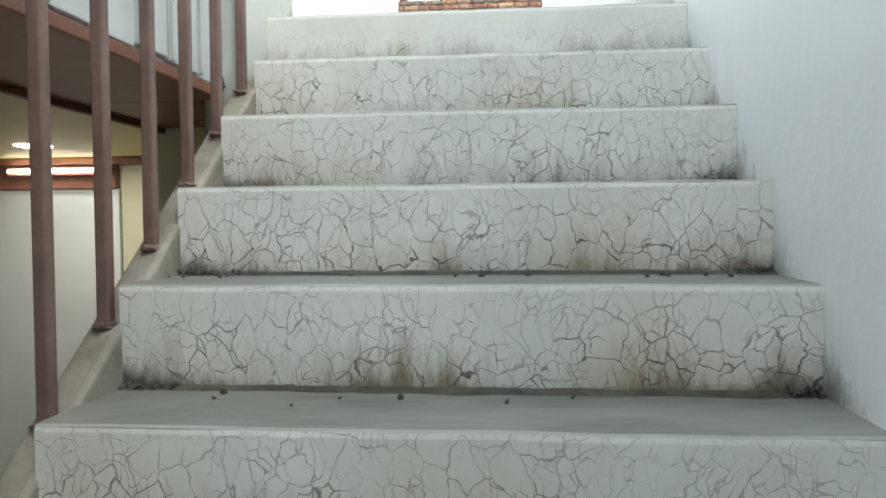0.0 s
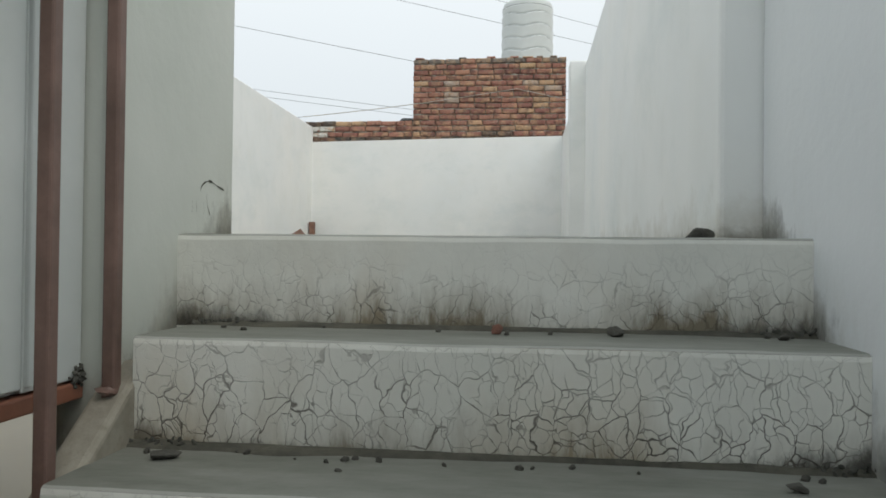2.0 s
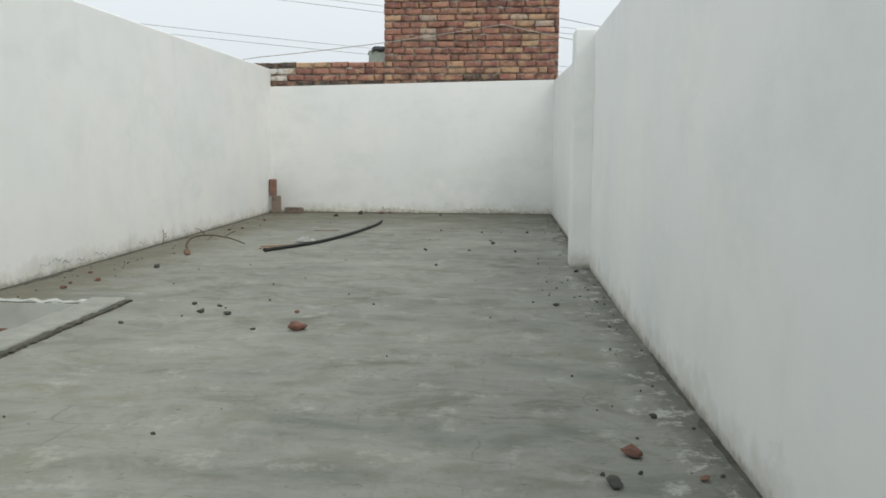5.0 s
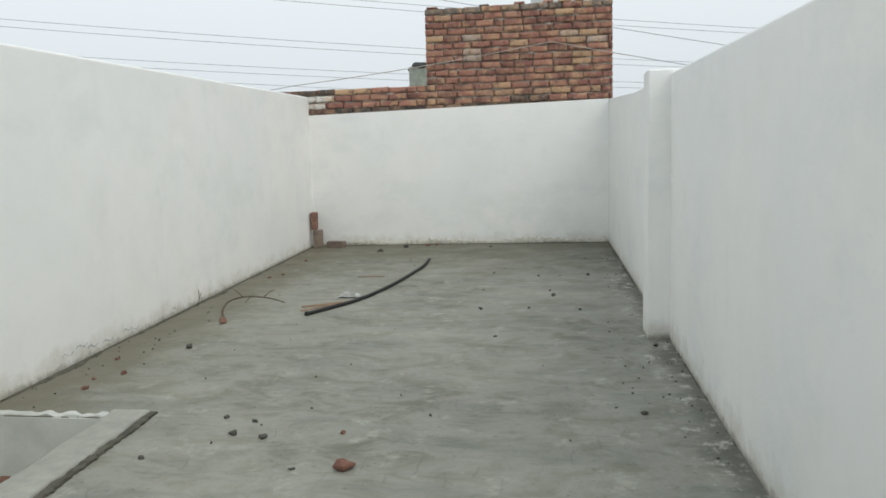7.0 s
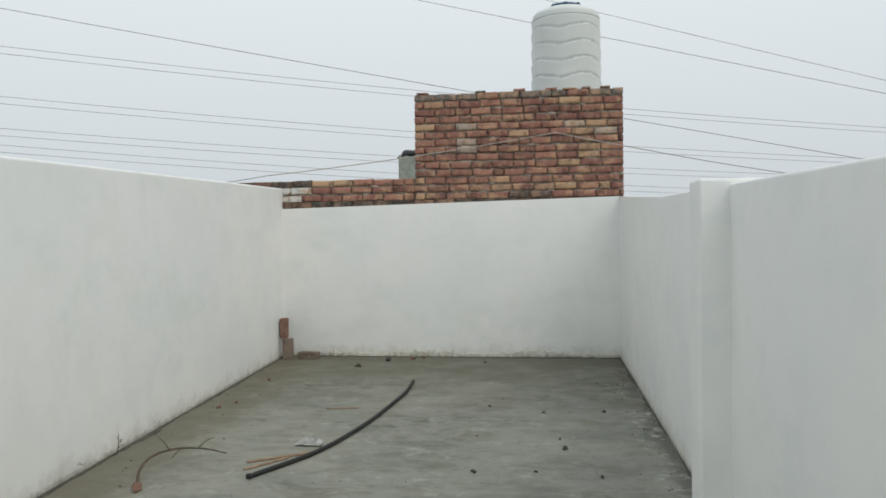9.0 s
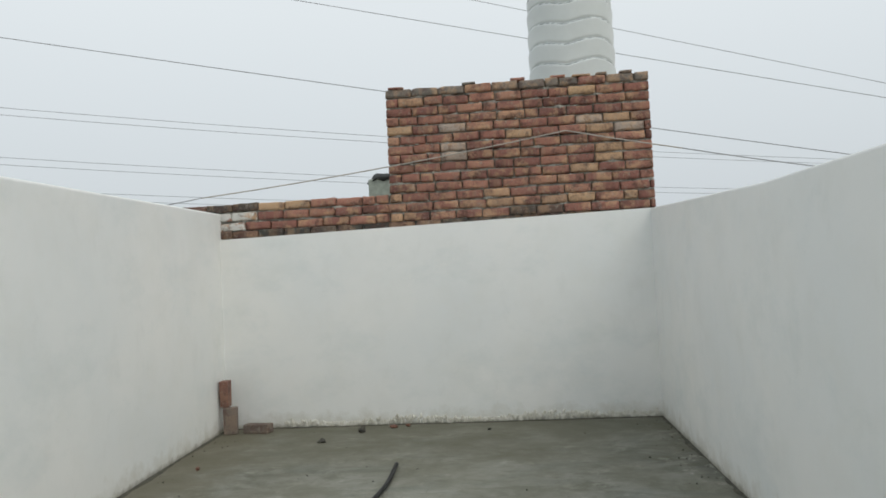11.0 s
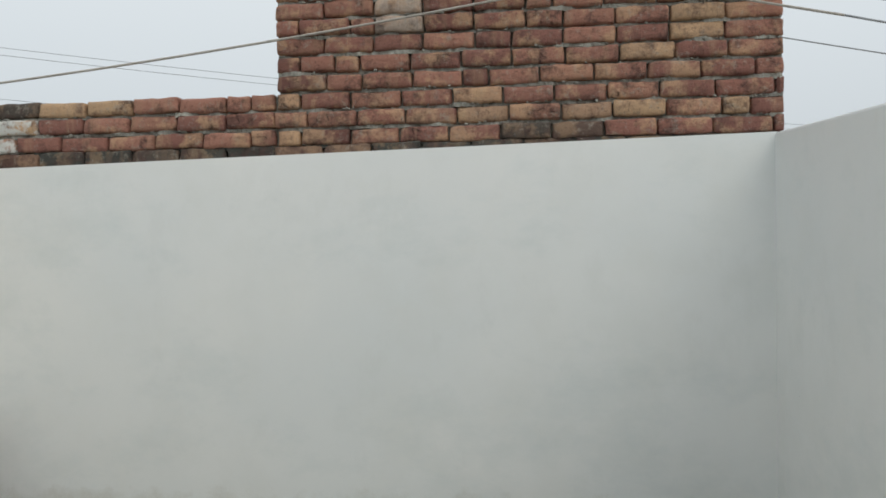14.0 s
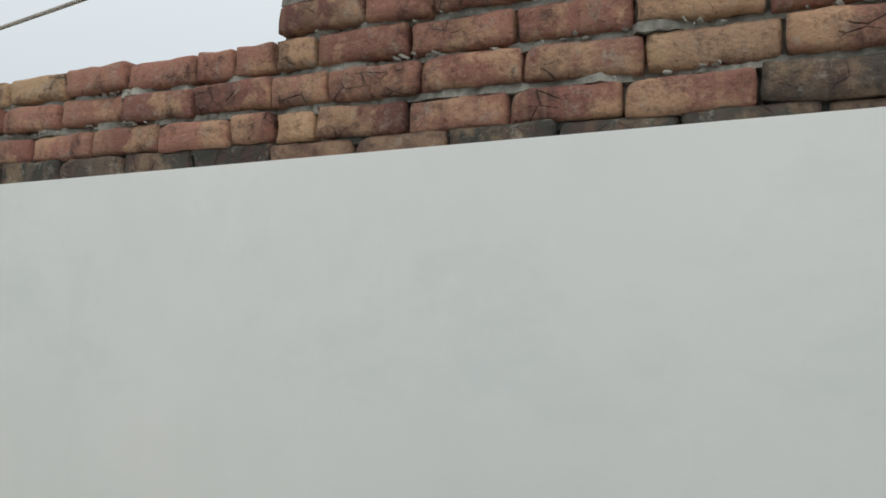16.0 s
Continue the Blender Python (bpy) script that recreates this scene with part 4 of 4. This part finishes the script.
PY, PX = 205.0, 101.0
FARL = "power line conductors"
# the conductors' pale colour carries the distance haze
for zl, zr in ((0.290, 0.155), (0.214, 0.118), (0.165, 0.098), (0.141, 0.076)):
    for d in (0.0, 0.011):
        a = (-0.80 * 150 - 20, 150 + 3.4, 1.4 + 150 * (zl - d + 0.012))
        b = (PX, PY, 1.4 + 200 * (zr - d * 0.5) - 8)
        cable("power_conductor", sag(a, b, 2.0), 0.075, FAR_WIRE, "faint far-off power line conductor in haze", FARL)


def make_pylon(x, y, height):
    pylon = tagged(base("lattice_pylon", x, y, GROUND), "distant grey lattice power pylon", "pylon")
    width = lambda t: 3.6 * (1 - t) ** 1.3 + 0.35
    for sx, sy in ((-1, -1), (1, -1), (1, 1), (-1, 1)):
        pts = [(sx * width(i / 10), sy * width(i / 10), height * i / 10) for i in range(11)]
        part("leg", tube(bmesh.new(), pts, 0.16, 5), STEEL, pylon)
    for i in range(10):
        a, b = i / 10, (i + 1) / 10
        for k in range(4):
            c0, c1 = ((-1, -1), (1, -1), (1, 1), (-1, 1))[k], ((1, -1), (1, 1), (-1, 1), (-1, -1))[k]
            p = (c0[0] * width(a), c0[1] * width(a), height * a)
            q = (c1[0] * width(b), c1[1] * width(b), height * b)
            part("brace", tube(bmesh.new(), [p, q], 0.09, 4), STEEL, pylon)
    for t, reach in ((0.66, 5.2), (0.78, 4.6), (0.90, 3.8)):
        for s in (-1, 1):
            bm = tube(bmesh.new(), [(0, 0, height * t), (s * reach, 0, height * t + 0.3)], 0.14, 5)
            tube(bm, [(0, 0, height * t + 1.5), (s * reach, 0, height * t + 0.3)], 0.1, 5)
            part("cross_arm", bm, STEEL, pylon)
            part("insulator", tube(bmesh.new(), [(s * reach, 0, height * t + 0.3), (s * reach, 0, height * t - 1.4)], 0.12, 5), STEEL, pylon)
    return pylon


make_pylon(PX, PY, 43.0)


# ---- loose things on the terrace ----
def stone(name, x, y, size, material, label, z=0.0, flat=0.6, turn=0.0, group=""):
    size *= 0.66
    rs = random.Random(round(x * 1000) * 7919 + round(y * 1000))
    bm = bmesh.new()
    wide = rs.uniform(0.62, 0.95)
    for k in range(15):
        d = Vector((rs.gauss(0, 1), rs.gauss(0, 1), rs.gauss(0, 1))).normalized() * rs.uniform(0.44, 0.62)
        bm.verts.new((d.x * 1.2 * size, d.y * wide * size, max(d.z, -0.3) * flat * 1.12 * size))
    hull = bmesh.ops.convex_hull(bm, input=bm.verts[:])
    bmesh.ops.delete(bm, geom=[g for g in set(hull["geom_interior"] + hull["geom_unused"]) if isinstance(g, bmesh.types.BMVert)], context="VERTS")
    bmesh.ops.bevel(bm, geom=[e for e in bm.edges if e.calc_face_angle(0) > 0.35], offset=0.035 * size, segments=1, affect="EDGES")
    bmesh.ops.subdivide_edges(bm, edges=[e for e in bm.edges if e.calc_length() > 0.3 * size], cuts=1)
    for v in bm.verts:
        v.co += v.co.normalized() * 0.05 * size * noise.noise(v.co * (3.2 / size) + Vector((x * 31, y * 17, 0)))
    low_z = min(v.co.z for v in bm.verts)
    ob = finish(name, bm, material)
    ob.location = (x, y, z - low_z * 0.92)
    ob.rotation_euler = (0, 0, turn or rs.uniform(0, 6.2))
    return tagged(ob, label, "rubble", group)


stone("brick_fragment", -1.115, 2.66, 0.088, BROWN_STONE, "large brown broken brick lump on the floor", flat=0.7, turn=0.6)
stone("brick_fragment", -1.50, 4.93, 0.125, RED_STONE, "orange-red broken brick chunk on the floor", flat=0.5, turn=0.3)
stone("brick_fragment", -0.228, 3.60, 0.085, RED_STONE, "reddish brick chip on the cement floor", flat=0.6)
stone("cement_lump", -0.298, 3.41, 0.075, GREY_STONE, "grey cement lump on the floor", flat=0.55)
stone("cement_lump", -0.09, 2.10, 0.085, GREY_STONE, "flat dark cement lump at the stair head", flat=0.5, turn=0.1)
stone("brick_fragment", -0.50, 1.865, 0.045, RED_STONE, "small red brick chip on a step", z=-0.18, flat=0.7)
stone("cement_lump", -0.286, 1.865, 0.055, GREY_STONE, "dark cement lump on a step", z=-0.18, flat=0.7)
stone("cement_lump", 0.0, 1.865, 0.038, GREY_STONE, "dark cement lump on a step", z=-0.18, flat=0.6)
stone("cement_lump", -0.07, 1.58, 0.055, GREY_STONE, "dark cement lump on a step", z=-0.36, flat=0.5)
stone("cement_lump", -1.00, 1.60, 0.07, GREY_STONE, "flat dark cement lump on a step", z=-0.36, flat=0.4)
RUBBLE = "rubble scattered on the terrace"
GREYS = ((-0.899, 3.22, 5.5), (-1.175, 3.10, 4), (-1.458, 2.97, 4), (-2.19, 5.45, 5), (-2.03, 5.41, 5), (-2.071, 5.25, 7), (-1.925, 5.22, 6.5), (-2.337, 4.97, 4), (-1.691, 4.91, 3.5),
         (-1.254, 5.53, 3), (-0.703, 8.39, 8), (-1.244, 7.87, 6), (-0.882, 7.91, 3.5), (-0.505, 7.84, 5), (-1.071, 7.01, 4), (-0.378, 9.44, 6), (-0.835, 9.39, 5), (-1.269, 9.58, 4), (-0.102, 6.80, 5), (-0.308, 5.61, 5),
         (-2.80, 11.34, 11), (-2.54, 11.715, 14), (-1.465, 11.65, 5), (-2.98, 6.68, 8), (-0.17, 2.58, 3.5), (-0.12, 3.9, 4), (-0.2, 3.15, 3), (-0.26, 2.95, 3), (-0.09, 3.05, 4))
REDS = ((-3.087, 6.11, 6.5), (-3.139, 5.83, 6), (-3.2, 6.0, 4), (-1.595, 5.29, 4.5), (-3.483, 10.54, 7), (-3.477, 9.37, 6), (-3.40, 9.55, 5), (-2.30, 11.86, 10), (-2.18, 11.9, 8), (-0.076, 3.46, 4), (-0.727, 8.63, 4), (-3.3, 6.4, 5))
for x, y, s in GREYS:
    stone("cement_lump", x, y, s / 100, GREY_STONE, "small grey cement lump on the terrace floor", group=RUBBLE)
for x, y, s in REDS:
    stone("brick_fragment", x, y, s / 100, RED_STONE if s > 4.4 else BROWN_STONE, "small reddish brick fragment on the terrace floor", group=RUBBLE)
# grit: too fine to count
bm = bmesh.new()
rg = random.Random(3)
for i in range(300):
    if i < 110:
        x, y = XR - abs(rg.gauss(0, 0.16)) - 0.02, rg.uniform(2.3, 11.9)
    elif i < 180:
        y = rg.uniform(5.6, 11.9)
        x = XL + 0.06 * (12 - y) + abs(rg.gauss(0, 0.2)) + 0.02
    elif i < 240:
        x, y = rg.uniform(-1.1, 0.03), 1.9 - 0.24 * rg.randrange(0, 5) - abs(rg.gauss(0, 0.03))
    else:
        x, y = rg.uniform(XL + 0.6, XR), rg.uniform(2.3, 11.9)
        if HOLE[0] - 0.1 < x < HOLE[1] + 0.2 and HOLE[2] - 0.2 < y < HOLE[3] + 0.1 or (x < -1.1 and y < 2.3):
            continue
    z = 0.0 if y > TOP_Y - 0.01 else -RISER * math.ceil((TOP_Y - 0.012 - y) / TREAD)
    if x < -0.12 and 0 > x - XR and 6.9 < y < 7.3 and x > -0.2:
        continue
    s = rg.uniform(0.003, 0.009)
    m = pose(x, y, z + s * 0.3, rg.uniform(0, 360), rg.uniform(0, 360), 0) @ Matrix.Diagonal((s, s * 0.8, s * 0.6, 1))
    bmesh.ops.create_icosphere(bm, subdivisions=1, radius=1, matrix=m)
tagged(finish("grit", bm, GREY_STONE), "fine grey grit scattered over floor and steps", "grit", kind="stuff")


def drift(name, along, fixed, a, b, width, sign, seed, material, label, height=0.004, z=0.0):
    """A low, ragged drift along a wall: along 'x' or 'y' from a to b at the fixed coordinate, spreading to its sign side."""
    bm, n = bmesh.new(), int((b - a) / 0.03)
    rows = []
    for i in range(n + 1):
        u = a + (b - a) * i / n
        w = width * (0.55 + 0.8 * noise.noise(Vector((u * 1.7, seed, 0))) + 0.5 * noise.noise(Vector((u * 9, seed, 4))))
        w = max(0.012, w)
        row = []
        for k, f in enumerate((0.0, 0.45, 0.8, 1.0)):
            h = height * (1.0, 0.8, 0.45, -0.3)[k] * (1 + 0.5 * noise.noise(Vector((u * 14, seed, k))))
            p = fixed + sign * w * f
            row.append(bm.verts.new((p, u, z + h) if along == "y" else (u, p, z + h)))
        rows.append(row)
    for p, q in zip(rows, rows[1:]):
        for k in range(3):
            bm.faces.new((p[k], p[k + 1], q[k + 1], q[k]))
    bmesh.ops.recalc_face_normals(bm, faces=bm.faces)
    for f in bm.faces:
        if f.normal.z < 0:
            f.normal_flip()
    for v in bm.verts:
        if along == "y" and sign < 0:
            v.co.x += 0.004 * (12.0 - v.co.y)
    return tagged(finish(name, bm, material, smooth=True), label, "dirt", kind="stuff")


# low dark strips of ragged width along the foot of each wall
drift("dirt_drift", "y", XR, 2.61, 6.985, 0.05, -1, 2.0, DARK_BROWN, "dark ragged strip along the foot of the wall", 0.007)
drift("dirt_drift", "y", XR, 7.23, 11.99, 0.045, -1, 5.0, DARK_BROWN, "dark ragged strip along the foot of the wall", 0.007)
ob = drift("dirt_drift", "y", XL, 5.6, 11.99, 0.05, 1, 9.0, DARK_BROWN, "dark ragged strip along the foot of the wall", 0.007)
for v in ob.data.vertices:
    v.co.x += 0.06 * (12.0 - v.co.y)
drift("dirt_drift", "x", YB, XL, XR, 0.04, -1, 12.0, DARK_BROWN, "dark ragged strip along the foot of the wall", 0.007)
drift("dirt_drift", "x", 2.25, -0.04, STAIR_R, 0.05, -1, 15.0, DARK_BROWN, "dark dirt at the stair head", 0.006)
for n in range(1, 6):
    drift("dirt_drift", "x", TOP_Y - (n - 1) * TREAD + 0.001, STAIR_L, STAIR_R, 0.042, -1, 20.0 + n, DARK_BROWN, "dark dirt in the angle of a step", 0.008, -n * RISER)

# flaking plaster teeth along the foot of the end wall
bm = bmesh.new()
rf = random.Random(11)
x = -3.3
while x < XR - 0.03:
    s = rf.uniform(0.008, 0.022)
    rise = 0.03 + 0.045 * max(0.0, 0.5 + noise.noise(Vector((x * 1.6, 3, 0))))
    m = pose(x, YB - 0.002, rf.uniform(0.015, rise), rf.uniform(-12, 12), rf.uniform(-25, 35), rf.uniform(-15, 15)) @ Matrix.Diagonal((s * 0.6, 0.005, s * 1.5, 1))
    bmesh.ops.create_icosphere(bm, subdivisions=2, radius=1, matrix=m)
    x += rf.uniform(0.004, 0.014)
for v in bm.verts:
    v.co += Vector((noise.noise(v.co * 60), 0.2 * noise.noise(v.co * 50), noise.noise(v.co * 55 + Vector((3, 0, 0))))) * 0.008
tagged(finish("flaking_plaster", bm, FLAKE, smooth=True), "whitish plaster flaking off the foot of the end wall", "plaster", kind="stuff")

# bricks stood in the far corner
def loose_brick(x, y, z, lx, ly, lz, turn, material, label):
    bm = box(bmesh.new(), -lx / 2, lx / 2, -ly / 2, ly / 2, 0, lz, 0.007, 2)
    for v in bm.verts:
        v.co += Vector((noise.noise(v.co * 25 + Vector((x * 9, 0, z))), noise.noise(v.co * 25 + Vector((0, 8, 0))), 0.4 * noise.noise(v.co * 25 + Vector((0, 0, 7))))) * 0.005
    ob = finish("brick", bm, material)
    ob.location, ob.rotation_euler = (x, y, z), (0, 0, radians(turn))
    return tagged(ob, label, "brick", "bricks in the corner")


loose_brick(-3.725, 11.80, 0.0, 0.115, 0.075, 0.235, 8, BRICK_CEMENTED, "cement-smeared brick stood on end in the corner")
loose_brick(-3.775, 11.83, 0.236, 0.075, 0.11, 0.225, 4, BRICK_DUSTY, "red brick stood on end atop another")
loose_brick(-3.49, 11.83, 0.0, 0.235, 0.11, 0.078, -8, BRICK_CEMENTED, "dark red brick lying by the end wall")

# black pipe, wood strip, film and twig
pipe = smooth_line([(-2.525, 7.64, 0.014), (-2.27, 8.19, 0.016), (-2.13, 8.89, 0.016), (-2.06, 9.63, 0.017), (-2.035, 10.05, 0.017), (-2.055, 10.50, 0.017)], 10)
hose = tagged(base("black_pipe", -2.2, 9.0, 0), "length of curved black plastic pipe on the floor", "pipe")
bm = tube(bmesh.new(), pipe, 0.0145, 12)
part("pipe", bm, HOSE, hose, smooth=True).matrix_parent_inverse = Matrix.Translation((2.2, -9.0, 0))
bm = tube(bmesh.new(), [pipe[0] + (pipe[0] - pipe[1]).normalized() * 0.006, pipe[0] - (pipe[0] - pipe[1]).normalized() * 0.01], 0.0195, 12)
part("end_collar", bm, HOSE, hose, smooth=True).matrix_parent_inverse = Matrix.Translation((2.2, -9.0, 0))
bm = box(bmesh.new(), -0.205, 0.205, -0.016, 0.016, 0, 0.012, 0.003)
ob = tagged(finish("wood_strip", bm, WOOD), "reddish raw wood strip beside the pipe", "wood")
ob.location, ob.rotation_euler = (-2.49, 8.055, 0.0), (0, 0, math.atan2(0.23, 0.34))
bm = box(bmesh.new(), -0.16, 0.16, -0.014, 0.014, 0, 0.010, 0.003)
ob = tagged(finish("wood_strip", bm, WOOD), "raw wood strip lying close beside the pipe", "wood")
ob.location, ob.rotation_euler = (-2.525, 7.925, 0.0), (0, 0, math.atan2(0.26, 0.19))
bm = box(bmesh.new(), -0.13, 0.13, -0.008, 0.008, 0, 0.008, 0.002)
ob = tagged(finish("wood_strip", bm, WOOD), "short pale splinter of wood on the floor", "wood")
ob.location, ob.rotation_euler = (-2.45, 9.42, 0.0), (0, 0, 0.15)
bm = bmesh.new()
bmesh.ops.create_grid(bm, x_segments=18, y_segments=14, size=0.5)
for v in bm.verts:
    q = v.co.copy()
    r = noise.noise(q * 5) + 0.6 * noise.noise(q * 11)
    edge = max(abs(q.x), abs(q.y)) * 2
    v.co = Vector((q.x * 0.17 + 0.012 * r, q.y * 0.10 + 0.012 * noise.noise(q * 7 + Vector((4, 0, 0))), 0.012 + max(0, 1 - edge ** 2) * 0.035 * (1 + r)))
bmesh.ops.solidify(bm, geom=bm.faces[:], thickness=0.002)
ob = tagged(finish("plastic_film", bm, PLASTIC), "crumpled pale plastic film beside the pipe", "litter")
ob.location = (-2.39, 8.37, 0.0)
twig = tagged(base("dry_branch", -3.13, 7.5, 0), "dry bent branch with a clod at its foot", "branch")
inv = Matrix.Translation((3.13, -7.5, 0))
line = smooth_line([(-3.07, 7.40, 0.02), (-3.12, 7.50, 0.07), (-3.13, 7.66, 0.11), (-3.06, 7.83, 0.11), (-2.95, 7.98, 0.07), (-2.86, 8.10, 0.01)], 8)
part("stem", tube(bmesh.new(), line, lambda t: 0.010 - 0.006 * t, 7), TWIG, twig, smooth=True).matrix_parent_inverse = inv
for k, (dx, dy, dz) in ((22, (-0.13, 0.10, 0.05)), (30, (0.05, 0.12, 0.04)), (26, (-0.02, -0.11, -0.03))):
    p = line[k]
    part("side_twig", tube(bmesh.new(), smooth_line([p, p + Vector((dx, dy, dz)) * 0.5 + Vector((0, 0, 0.01)), p + Vector((dx, dy, dz))], 5), lambda t: 0.005 - 0.003 * t, 5), TWIG, twig, smooth=True).matrix_parent_inverse = inv
stone("clay_clod", -3.07, 7.39, 0.11, BROWN_STONE, "brown clay clod at the foot of a branch", flat=0.8)
stem = smooth_line([(-3.57, 8.02, 0.0), (-3.56, 8.03, 0.06), (-3.575, 8.06, 0.13)], 4)
weed = tagged(base("dry_weed", -3.57, 8.02, 0), "small dry weed stalk at the wall foot", "weed")
part("stalk", tube(bmesh.new(), stem, lambda t: 0.004 - 0.002 * t, 5), TWIG, weed).matrix_parent_inverse = Matrix.Translation((3.57, -8.02, 0))
for k in range(4):
    a = k * 1.7
    p = Vector(stem[3 + k])
    part("twiglet", tube(bmesh.new(), [p, p + Vector((0.03 * abs(math.cos(a)), 0.04 * math.sin(a), 0.03))], 0.002, 4), TWIG, weed).matrix_parent_inverse = Matrix.Translation((3.57, -8.02, 0))
